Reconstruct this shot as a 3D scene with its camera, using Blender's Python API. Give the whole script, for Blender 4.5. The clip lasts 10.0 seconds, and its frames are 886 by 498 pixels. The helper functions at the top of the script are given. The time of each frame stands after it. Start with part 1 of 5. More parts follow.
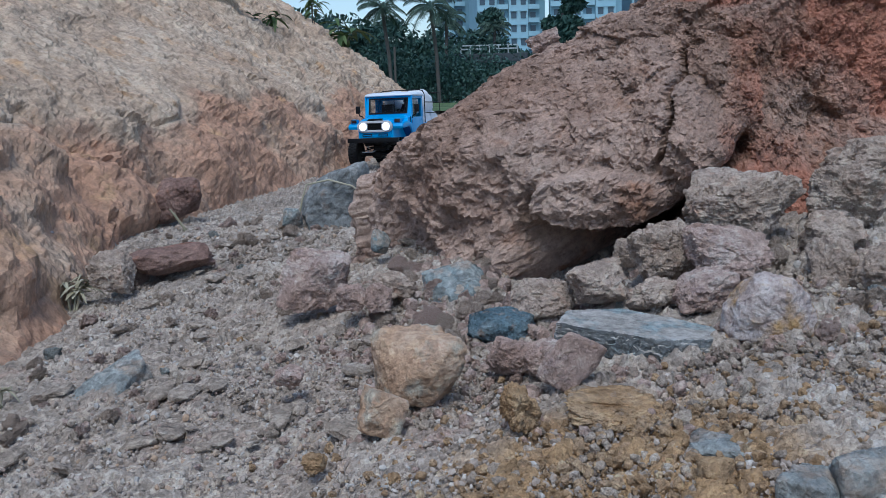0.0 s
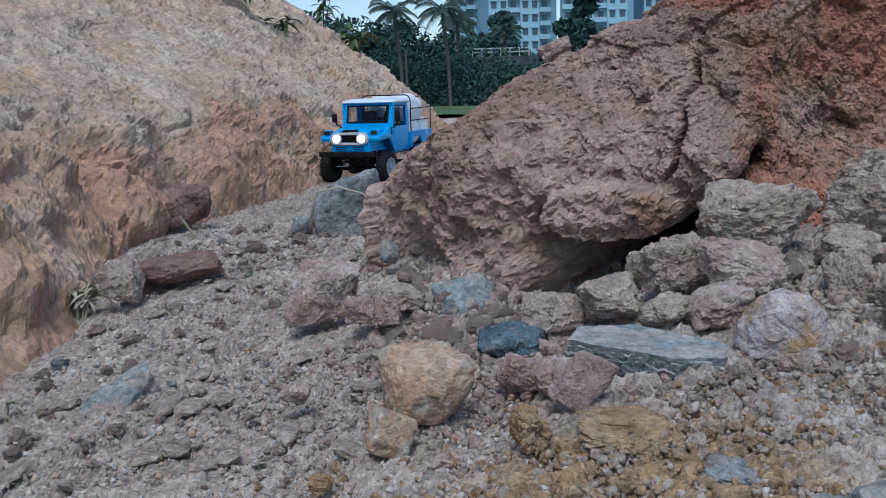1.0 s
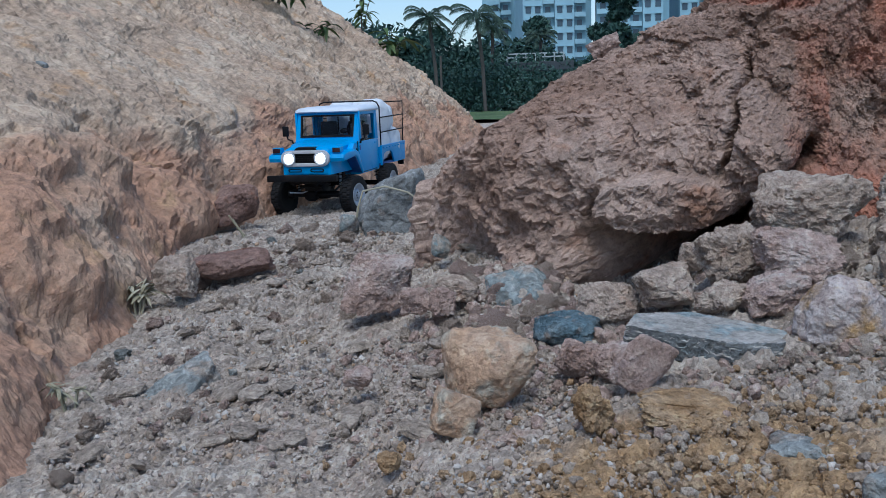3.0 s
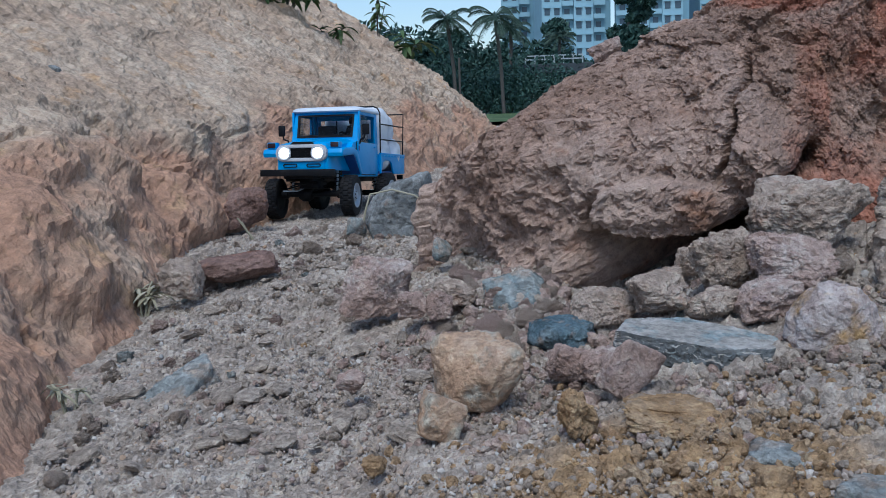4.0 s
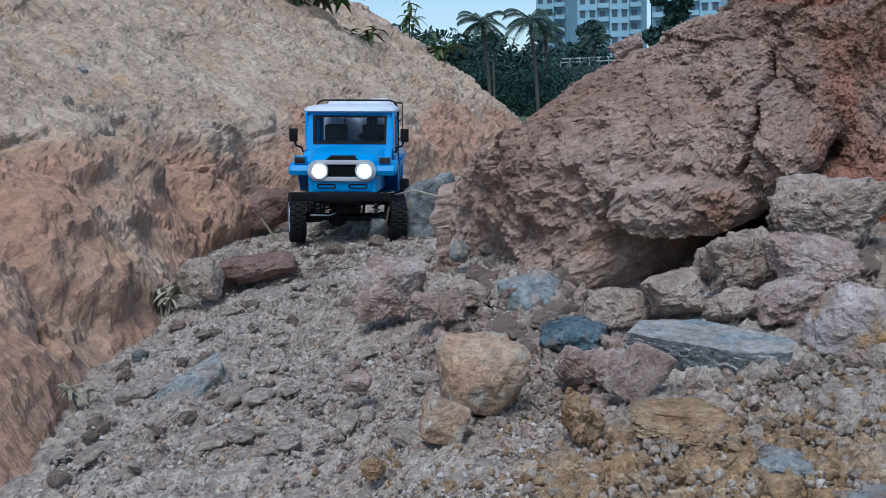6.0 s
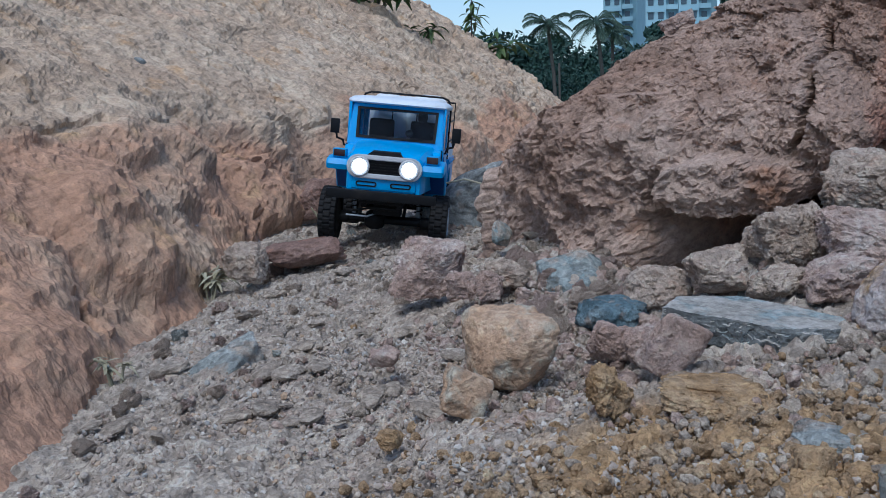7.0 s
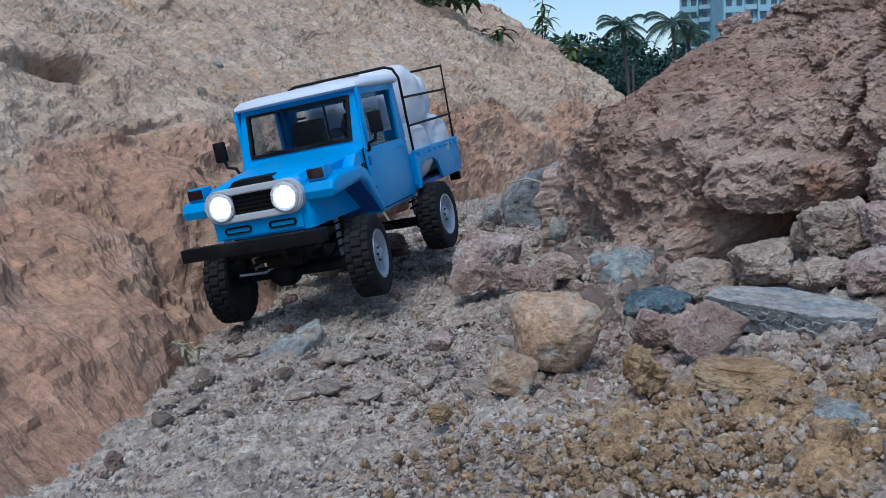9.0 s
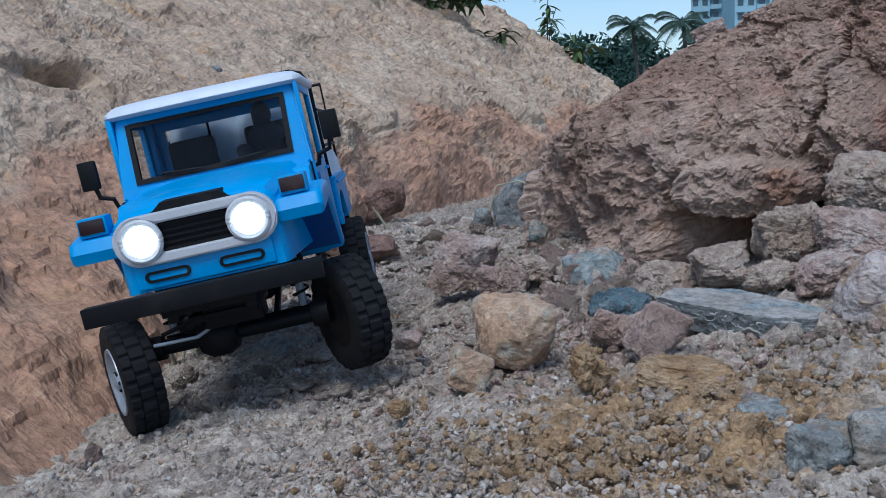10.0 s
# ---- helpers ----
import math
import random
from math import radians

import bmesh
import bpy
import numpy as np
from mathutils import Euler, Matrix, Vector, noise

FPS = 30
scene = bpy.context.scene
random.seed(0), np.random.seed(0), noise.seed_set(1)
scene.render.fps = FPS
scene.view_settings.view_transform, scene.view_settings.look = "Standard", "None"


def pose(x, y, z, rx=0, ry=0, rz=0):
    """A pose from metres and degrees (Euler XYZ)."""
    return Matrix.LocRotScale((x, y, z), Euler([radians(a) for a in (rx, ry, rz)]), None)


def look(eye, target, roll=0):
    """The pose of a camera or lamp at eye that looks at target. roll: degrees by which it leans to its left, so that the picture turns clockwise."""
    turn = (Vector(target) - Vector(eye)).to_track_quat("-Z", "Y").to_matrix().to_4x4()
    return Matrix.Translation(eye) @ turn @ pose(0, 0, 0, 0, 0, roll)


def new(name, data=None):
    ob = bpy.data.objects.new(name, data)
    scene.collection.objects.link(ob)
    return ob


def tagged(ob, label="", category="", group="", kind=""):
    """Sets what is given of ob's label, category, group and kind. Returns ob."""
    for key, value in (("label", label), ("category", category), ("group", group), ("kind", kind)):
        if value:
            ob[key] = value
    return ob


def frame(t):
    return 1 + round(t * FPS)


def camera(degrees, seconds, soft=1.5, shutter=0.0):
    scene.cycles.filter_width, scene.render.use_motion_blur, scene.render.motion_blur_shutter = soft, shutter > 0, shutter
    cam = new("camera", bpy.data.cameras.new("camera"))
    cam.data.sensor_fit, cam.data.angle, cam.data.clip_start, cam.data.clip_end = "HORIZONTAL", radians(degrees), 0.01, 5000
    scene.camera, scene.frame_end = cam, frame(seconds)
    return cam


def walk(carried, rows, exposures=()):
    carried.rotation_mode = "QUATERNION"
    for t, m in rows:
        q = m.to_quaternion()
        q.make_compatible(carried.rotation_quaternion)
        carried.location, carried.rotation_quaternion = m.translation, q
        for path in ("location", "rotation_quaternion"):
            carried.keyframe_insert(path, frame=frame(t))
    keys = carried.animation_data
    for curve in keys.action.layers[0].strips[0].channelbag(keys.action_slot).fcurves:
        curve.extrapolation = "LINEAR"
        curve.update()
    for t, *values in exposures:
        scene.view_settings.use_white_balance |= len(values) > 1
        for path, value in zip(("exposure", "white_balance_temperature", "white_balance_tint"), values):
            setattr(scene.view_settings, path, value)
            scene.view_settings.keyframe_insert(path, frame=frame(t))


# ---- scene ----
cam = camera(51.8, 10.0, soft=0.6)
PATH = [
    (0, (0.014, 0.048, 0.2), (-0.035, 2.021, -0.123), -1.5),
    (0.5, (0.009, 0.055, 0.203), (-0.053, 2.028, -0.116), -1.5),
    (1, (0.015, 0.058, 0.206), (-0.058, 2.031, -0.11), -1.5),
    (1.5, (0.007, 0.045, 0.201), (-0.084, 2.018, -0.112), -1.6),
    (2, (0.001, 0.055, 0.199), (-0.108, 2.028, -0.11), -1.7),
    (2.5, (-0.007, 0.043, 0.197), (-0.136, 2.015, -0.108), -1.8),
    (4, (0.017, 0.041, 0.199), (-0.171, 2.01, -0.097), -1.9),
    (4.5, (-0.002, 0.044, 0.194), (-0.213, 2.011, -0.099), -1.9),
    (5, (0.007, 0.047, 0.199), (-0.223, 2.013, -0.091), -1.9),
    (5.5, (0.024, 0.048, 0.196), (-0.228, 2.011, -0.092), -2.0),
    (6.8, (0.044, 0.072, 0.184), (-0.285, 2.025, -0.098), -1.9),
    (7, (0.051, 0.074, 0.171), (-0.349, 2.014, -0.105), -2.0),
    (7.5, (0.075, 0.068, 0.155), (-0.418, 1.987, -0.116), -2.0),
    (8, (0.079, 0.057, 0.153), (-0.436, 1.971, -0.116), -2.1),
    (8.5, (0.066, 0.047, 0.16), (-0.469, 1.955, -0.107), -2.1),
    (9, (0.07, 0.043, 0.167), (-0.481, 1.947, -0.097), -2.1),
    (9.5, (0.096, 0.031, 0.175), (-0.469, 1.931, -0.088), -2.1),
    (10, (0.105, 0.027, 0.171), (-0.468, 1.925, -0.092), -2.1),
]
walk(cam, [(t, look(eye, target, roll)) for t, eye, target, roll in PATH], [(0, 0.31, 5850, 6.5), (10, 0.31, 5850, 6.5)])

# ---- light and air ----
world = bpy.data.worlds.new("dusk_sky")
scene.world = world
world.use_nodes = True
sky = world.node_tree.nodes.new("ShaderNodeTexSky")
sky.sky_type, sky.sun_disc = "NISHITA", False
sky.sun_elevation, sky.sun_rotation = radians(58), radians(186)
sky.air_density, sky.dust_density, sky.ozone_density = 1.0, 1.2, 2.0
background = world.node_tree.nodes["Background"]
world.node_tree.links.new(sky.outputs[0], background.inputs[0])
background.inputs[1].default_value = 0.12
sun = new("sun", bpy.data.lights.new("sun", "SUN"))
sun.data.energy, sun.data.angle, sun.data.color = 1.5, radians(24), (1.0, 0.96, 0.92)
sun.matrix_world = look((-0.25, -1.6, 4.2), (0, 1.0, 0))


# ---- numeric noise ----
_rng = np.random.RandomState(7)
_perm = np.concatenate([_rng.permutation(256)] * 3)
_grad = _rng.normal(size=(256, 3))
_grad /= np.linalg.norm(_grad, axis=1)[:, None]


def gnoise(p):
    """Gradient noise, about -0.7 to 0.7."""
    i = np.floor(p).astype(int)
    f = p - i
    u = f * f * f * (f * (f * 6 - 15) + 10)
    i &= 255
    out = 0
    for dx in (0, 1):
        for dy in (0, 1):
            for dz in (0, 1):
                h = _perm[_perm[_perm[i[:, 0] + dx] + i[:, 1] + dy] + i[:, 2] + dz]
                d = (_grad[h] * (f - (dx, dy, dz))).sum(1)
                w = np.where(dx, u[:, 0], 1 - u[:, 0]) * np.where(dy, u[:, 1], 1 - u[:, 1]) * np.where(dz, u[:, 2], 1 - u[:, 2])
                out = out + d * w
    return out


def fbm(p, octaves=4, gain=0.5):
    out, amp = 0, 1.0
    for n in range(octaves):
        out = out + amp * gnoise(p * 2.03**n + 17.3 * n)
        amp *= gain
    return out


def ridged(p, octaves=3):
    out, amp = 0, 1.0
    for n in range(octaves):
        out = out + amp * (1 - 2.2 * np.abs(gnoise(p * 2.1**n + 9.1 * n)))
        amp *= 0.5
    return out


def cells(p, seed=0):
    """Distance to the nearest jittered point of a square lattice, and a random number of that cell."""
    i = np.floor(p[:, :2]).astype(int)
    best, tag = np.full(len(p), 9.0), np.zeros(len(p))
    for dx in (-1, 0, 1):
        for dy in (-1, 0, 1):
            j = i + (dx, dy)
            a = _perm[_perm[(j[:, 0] + seed) & 255] + (j[:, 1] & 255)]
            b = _perm[a + 91]
            d = np.hypot(j[:, 0] + 0.1 + 0.8 * a / 255 - p[:, 0], j[:, 1] + 0.1 + 0.8 * b / 255 - p[:, 1])
            near = d < best
            best, tag = np.where(near, d, best), np.where(near, _perm[b + 33] / 255, tag)
    return best, tag


def chips(p, seed=0):
    """Broken facets: each irregular cell of space has a step and a slope of its own. About -1 to 1."""
    i = np.floor(p).astype(int)
    best, out = np.full(len(p), 9.0), np.zeros(len(p))
    for dx in (-1, 0, 1):
        for dy in (-1, 0, 1):
            for dz in (-1, 0, 1):
                j = i + (dx, dy, dz)
                h = _perm[_perm[_perm[(j[:, 0] + seed) & 255] + (j[:, 1] & 255)] + (j[:, 2] & 255)]
                off = p - (j + 0.5 + 0.45 * _grad[h])
                d = (off * off).sum(1)
                near = d < best
                best = np.where(near, d, best)
                out = np.where(near, (_perm[h + 7] / 127.5 - 1) * 0.55 + 0.9 * (off * _grad[_perm[h + 40]]).sum(1), out)
    return out


def smooth(a, b, v):
    t = np.clip((v - a) / (b - a), 0, 1)
    return t * t * (3 - 2 * t)


# ---- materials ----
def node(nt, kind, **values):
    n = nt.nodes.new(kind)
    for key, v in values.items():
        if key in n.inputs.keys():
            n.inputs[key].default_value = v
    return n


def blank(name, rough=0.8, metal=0.0, colour=(0.5, 0.5, 0.5), spec=0.5):
    m = bpy.data.materials.new(name)
    m.use_nodes = True
    b = m.node_tree.nodes["Principled BSDF"]
    b.inputs["Base Color"].default_value = (*colour, 1)
    b.inputs["Roughness"].default_value, b.inputs["Metallic"].default_value = rough, metal
    b.inputs["Specular IOR Level"].default_value = spec
    return m, m.node_tree, b


def ramp(nt, fac, stops):
    r = nt.nodes.new("ShaderNodeValToRGB")
    while len(r.color_ramp.elements) < len(stops):
        r.color_ramp.elements.new(0.5)
    for e, (at, c) in zip(r.color_ramp.elements, stops):
        e.position, e.color = at, (*c, 1)
    nt.links.new(fac, r.inputs[0])
    return r.outputs[0]


def mix(nt, fac, a, b, blend="MIX"):
    m = nt.nodes.new("ShaderNodeMix")
    m.data_type, m.blend_type = "RGBA", blend
    for socket, v in ((m.inputs[0], fac), (m.inputs[6], a), (m.inputs[7], b)):
        if isinstance(v, (int, float)):
            socket.default_value = v
        elif isinstance(v, tuple):
            socket.default_value = (*v, 1)
        else:
            nt.links.new(v, socket)
    return m.outputs[2]


def noise_tex(nt, where, scale, detail=6.0, rough=0.6):
    n = node(nt, "ShaderNodeTexNoise", Scale=scale, Detail=detail, Roughness=rough)
    nt.links.new(where, n.inputs["Vector"])
    return n.outputs[0]


def span(nt, value, a, b):
    n = node(nt, "ShaderNodeMapRange")
    n.inputs[1].default_value, n.inputs[2].default_value = a, b
    nt.links.new(value, n.inputs[0])
    return n.outputs[0]


def earth(name, dark, mid, pale, big=9.0, grain=420.0, bump=1.0, own=False, second=None, attribute="", third=None, rough=0.95, speck=0.3):
    """Crumbly mineral surface: broad stains, clods, grain, with crevice shade put into the colour. own: the pattern
    goes with the object; second and third: other colours, laid by an attribute or by noise.
    """
    m, nt, b = blank(name, rough, spec=0.2)
    if own:
        where = nt.nodes.new("ShaderNodeTexCoord").outputs["Object"]
        shift = nt.nodes.new("ShaderNodeVectorMath")
        shift.operation = "ADD"
        times = nt.nodes.new("ShaderNodeMath")
        times.operation = "MULTIPLY"
        times.inputs[1].default_value = 40.0
        info = nt.nodes.new("ShaderNodeObjectInfo")
        nt.links.new(info.outputs["Random"], times.inputs[0])
        nt.links.new(where, shift.inputs[0])
        nt.links.new(times.outputs[0], shift.inputs[1])
        where = shift.outputs[0]
    else:
        where = nt.nodes.new("ShaderNodeNewGeometry").outputs["Position"]
    broad = noise_tex(nt, where, big, 8, 0.62)
    clod = noise_tex(nt, where, big * 7, 7, 0.65)
    fine = noise_tex(nt, where, grain, 4, 0.7)
    colour = ramp(nt, broad, [(0.32, dark), (0.5, mid), (0.68, pale)])
    if second:
        if attribute:
            a = nt.nodes.new("ShaderNodeAttribute")
            a.attribute_name = attribute
            mask = mix(nt, 0.35, a.outputs["Fac"], clod)
            mask = span(nt, mask, 0.38, 0.62)
        else:
            mask = span(nt, noise_tex(nt, where, big * 1.6, 5, 0.6), 0.5, 0.62)
        colour = mix(nt, mask, colour, second)
    if third:
        colour = mix(nt, span(nt, noise_tex(nt, where, big * 2.7, 6, 0.6), 0.58, 0.7), colour, third)
    crumb = noise_tex(nt, where, grain * 0.3, 5, 0.7)
    # mottling and grain; dark where the bump noise is low, standing in for occlusion
    colour = mix(nt, 0.5, colour, ramp(nt, clod, [(0.3, (0.26, 0.25, 0.24)), (0.5, (0.53, 0.53, 0.53)), (0.7, (0.78, 0.77, 0.76))]), "OVERLAY")
    colour = mix(nt, 0.4, colour, ramp(nt, crumb, [(0.34, (0.20, 0.195, 0.19)), (0.46, (0.5, 0.5, 0.5)), (0.66, (0.78, 0.775, 0.76))]), "OVERLAY")
    colour = mix(nt, 0.22, colour, ramp(nt, fine, [(0.34, (0.24, 0.24, 0.25)), (0.48, (0.52, 0.52, 0.52)), (0.68, (0.80, 0.79, 0.77))]), "OVERLAY")
    for size, weight in ((0.22, speck), (0.5, speck * 0.8)):
        grains = node(nt, "ShaderNodeTexVoronoi", Scale=grain * size)
        nt.links.new(where, grains.inputs["Vector"])
        one = nt.nodes.new("ShaderNodeSeparateColor")
        nt.links.new(grains.outputs["Color"], one.inputs[0])
        colour = mix(nt, weight, colour, ramp(nt, one.outputs[0], [(0.0, (0.14, 0.13, 0.12)), (0.3, (0.44, 0.43, 0.42)), (0.75, (0.58, 0.58, 0.58)), (1.0, (0.92, 0.91, 0.90))]), "OVERLAY")
    nt.links.new(colour, b.inputs["Base Color"])
    # angular crumbs at three sizes, over soft lumps
    bend = nt.nodes.new("ShaderNodeMix")
    bend.data_type = "VECTOR"
    bend.inputs[0].default_value = 0.012
    wob = node(nt, "ShaderNodeTexNoise", Scale=grain * 0.5, Detail=3.0)
    nt.links.new(where, wob.inputs["Vector"])
    nt.links.new(where, bend.inputs[4])
    nt.links.new(wob.outputs["Color"], bend.inputs[5])
    last = None
    for height, strength, distance in ((clod, 0.8, 0.012), (crumb, 0.8, 0.007), (0.09, 0.75, 0.0050), (0.22, 0.75, 0.0028), (0.5, 0.7, 0.0013), (fine, 0.7, 0.0022)):
        b1 = node(nt, "ShaderNodeBump", Strength=min(1.0, strength * bump), Distance=distance)
        if isinstance(height, float):
            vor = node(nt, "ShaderNodeTexVoronoi", Scale=grain * height)
            nt.links.new(bend.outputs[1], vor.inputs["Vector"])
            height = vor.outputs["Color"]
        nt.links.new(height, b1.inputs["Height"])
        if last:
            nt.links.new(last, b1.inputs["Normal"])
        last = b1.outputs[0]
    nt.links.new(last, b.inputs["Normal"])
    return m


SAND = earth("sandy_gravel_soil", (0.34, 0.292, 0.25), (0.44, 0.388, 0.335), (0.53, 0.48, 0.425), 7.0, 620.0, 0.8, second=(0.41, 0.285, 0.165), attribute="ochre", third=(0.43, 0.34, 0.29), speck=0.36)
BANK = earth("cut_clay", (0.365, 0.265, 0.19), (0.46, 0.355, 0.265), (0.52, 0.425, 0.33), 5.0, 300.0, 0.8, second=(0.415, 0.255, 0.175), attribute="red", third=(0.45, 0.295, 0.175), speck=0.14)
BOULDER = earth("boulder_laterite", (0.27, 0.175, 0.13), (0.40, 0.29, 0.235), (0.50, 0.395, 0.335), 6.0, 420.0, 0.9, second=(0.38, 0.18, 0.125), attribute="red", third=(0.31, 0.175, 0.115), speck=0.14)
CLOD = earth("earth_clod", (0.36, 0.285, 0.23), (0.475, 0.39, 0.325), (0.57, 0.485, 0.42), 22.0, 480.0, 0.9, own=True, third=(0.42, 0.285, 0.22), speck=0.2)
PINK = earth("pinkish_clod", (0.38, 0.27, 0.225), (0.495, 0.375, 0.325), (0.59, 0.49, 0.45), 26.0, 480.0, 0.9, own=True, third=(0.45, 0.355, 0.34), speck=0.2)
TAN = earth("tan_orange_stone", (0.38, 0.25, 0.165), (0.48, 0.335, 0.23), (0.55, 0.42, 0.32), 30.0, 460.0, 0.6, own=True, second=(0.44, 0.41, 0.34), speck=0.2)
BLUE = earth("blue_grey_stone", (0.21, 0.25, 0.255), (0.30, 0.35, 0.355), (0.42, 0.45, 0.44), 30.0, 560.0, 0.8, own=True, second=(0.45, 0.40, 0.35), third=(0.28, 0.385, 0.42))
TEAL = earth("slate_blue_stone", (0.10, 0.17, 0.21), (0.16, 0.25, 0.30), (0.27, 0.34, 0.37), 34.0, 560.0, 1.0, own=True, third=(0.36, 0.32, 0.29))
GREY = earth("dark_grey_rock", (0.14, 0.155, 0.16), (0.21, 0.23, 0.235), (0.32, 0.34, 0.34), 16.0, 420.0, 0.6, own=True, third=(0.26, 0.22, 0.19))
OCHRE = earth("ochre_clod", (0.32, 0.20, 0.105), (0.43, 0.295, 0.17), (0.51, 0.385, 0.255), 30.0, 560.0, 0.8, own=True, third=(0.44, 0.36, 0.28), speck=0.2)
WHITE_STONE = earth("pale_quartz_stone", (0.44, 0.37, 0.34), (0.55, 0.475, 0.45), (0.64, 0.58, 0.56), 20.0, 460.0, 0.7, own=True, second=(0.42, 0.28, 0.14), speck=0.15)
SLAB_TOP = earth("weathered_slab_top", (0.35, 0.345, 0.325), (0.46, 0.45, 0.42), (0.54, 0.53, 0.505), 26.0, 560.0, 0.8, own=True, second=(0.31, 0.39, 0.41), speck=0.2)
RED_ROCK = earth("dark_reddish_rock", (0.20, 0.125, 0.105), (0.29, 0.195, 0.165), (0.38, 0.28, 0.245), 16.0, 420.0, 0.9, own=True, third=(0.30, 0.15, 0.10), speck=0.15)
PALE_BLUE = earth("pale_blue_stone", (0.27, 0.305, 0.305), (0.36, 0.40, 0.40), (0.45, 0.48, 0.47), 30.0, 460.0, 0.9, own=True, second=(0.41, 0.36, 0.31))


def link_mesh(name, verts, faces, material, flat=False):
    me = bpy.data.meshes.new(name)
    me.from_pydata(verts.tolist() if hasattr(verts, "tolist") else verts, [], faces.tolist() if hasattr(faces, "tolist") else faces)
    if not flat:
        me.shade_smooth()
    me.materials.append(material)
    return me


def float_layer(me, name, values):
    me.attributes.new(name, "FLOAT", "POINT").data.foreach_set("value", np.asarray(values, np.float32))


def grid_faces(rows, cols):
    a = (np.arange(rows - 1)[:, None] * cols + np.arange(cols - 1)).ravel()
    return np.stack([a, a + 1, a + cols + 1, a + cols], 1)


# ---- the ground: one sheet from under the camera to the horizon ----
def bank_foot(y):
    return np.interp(y, [0.1, 0.43, 0.53, 0.65, 0.89, 1.1, 1.2, 1.45, 1.62, 2.0, 2.35, 2.6, 4.0, 6.5, 12.0],
                     [-0.27, -0.295, -0.312, -0.345, -0.415, -0.445, -0.46, -0.515, -0.50, -0.43, -0.365, -0.32, -0.24, -0.2, -0.2])


def lie(x, y):
    """Height of the ground without its crumbs."""
    tilt = 0.16 * np.clip(x, -0.5, 0.6) * (1 - 0.75 * smooth(0.95, 1.4, y))
    z = 0.016 + tilt
    z = z + 0.040 * np.exp(-(((x + 0.02) / 0.10) ** 2 + ((y - 0.97) / 0.13) ** 2))
    z = z + 0.030 * np.exp(-(((x - 0.25) / 0.16) ** 2 + ((y - 0.78) / 0.12) ** 2))
    z = z + 0.020 * np.exp(-(((x + 0.33) / 0.11) ** 2 + ((y - 0.96) / 0.22) ** 2))
    z = z + 0.018 * np.exp(-(((x - 0.0) / 0.075) ** 2 + ((y - 0.835) / 0.06) ** 2))
    z = z - 0.012 * np.exp(-(((x + 0.11) / 0.05) ** 2 + ((y - 0.48) / 0.09) ** 2))
    z = z - 0.030 * np.exp(-(((x - 0.105) / 0.055) ** 2 + ((y - 0.835) / 0.06) ** 2))
    return z - 0.012 * smooth(3.0, 12.0, y) - 0.05 * smooth(12, 60, y)


def far_steps(start, end, ratio=1.3, first=0.006):
    out, step = [start], first
    while out[-1] < end:
        out.append(out[-1] + step)
        step *= ratio
    return out


def build_ground():
    left, right = far_steps(0.56, 500, 1.22, 0.004)[1:], far_steps(0.47, 500, 1.22, 0.004)[1:]
    xs = np.array([-v for v in reversed(left)] + list(np.arange(-0.56, 0.4701, 0.0019)) + right)
    ys = [0.24]
    while ys[-1] < 3.4:
        ys.append(ys[-1] + 0.0036 * max(ys[-1], 0.4))
    ys = np.array([0.24 - v for v in reversed(far_steps(0, 60, 1.5, 0.01)[1:])] + ys + far_steps(ys[-1], 900, 1.2, 0.014)[1:])
    X, Y = np.meshgrid(xs, ys)
    x, y = X.ravel(), Y.ravel()
    near = (np.abs(x) < 0.7) & (y > 0.2) & (y < 4)
    z = lie(x, y)
    p = np.stack([x, y, 0 * x], 1)
    q = p[near]
    rough = 0.75 + 0.8 * smooth(-0.02, 0.10, q[:, 0])
    crumbs = np.zeros(len(q))
    for size, height, seed in ((0.026, 0.0050, 3), (0.013, 0.0040, 11), (0.0075, 0.0030, 29)):
        warp = q + 0.3 * size * np.stack([gnoise(q / size), gnoise(q / size + 31), 0 * q[:, 0]], 1)
        d, tag = cells(warp / size, seed)
        has = tag > (0.78 if size > 0.02 else 0.6 if size > 0.01 else 0.35)
        crumbs += has * height * np.sqrt(np.clip(1 - (d / 0.52) ** 2, 0, 1)) * (0.5 + tag)
    flake = np.clip(fbm(q * (11, 16, 1) + 5, 3) * 3.0 - 0.35, 0, 0.5)
    flake = flake * smooth(0.66, 0.9, q[:, 1]) * 0.8
    broken = chips(q * (42, 55, 1) + 3, 5) * smooth(-0.1, 0.25, gnoise(q * 7 + 21))
    z[near] += crumbs * rough * 0.55 + 0.011 * fbm(q * 9, 4) + 0.003 * fbm(q * 45, 4) + 0.010 * flake + 0.0040 * broken + 0.0012 * chips(q * (150, 190, 1), 14)
    grit = np.random.RandomState(61).normal(size=(3, len(q)))
    x[near] += 0.0005 * grit[0]
    y[near] += 0.0005 * grit[1] * np.clip(q[:, 1] * 1.5, 0.6, 3)
    z[near] += 0.0006 * grit[2] * np.clip(q[:, 1] * 1.3, 0.7, 2.5)
    me = link_mesh("ground", np.stack([x, y, z], 1), grid_faces(len(ys), len(xs)), SAND, flat=True)
    ochre = np.exp(-(((x - 0.085) / 0.085) ** 2 + ((y - 0.44) / 0.085) ** 2)) * 1.15
    float_layer(me, "ochre", ochre)
    return tagged(new("ground", me), "pale sandy soil strewn with crumbs and gravel", "ground", kind="structure")


build_ground()


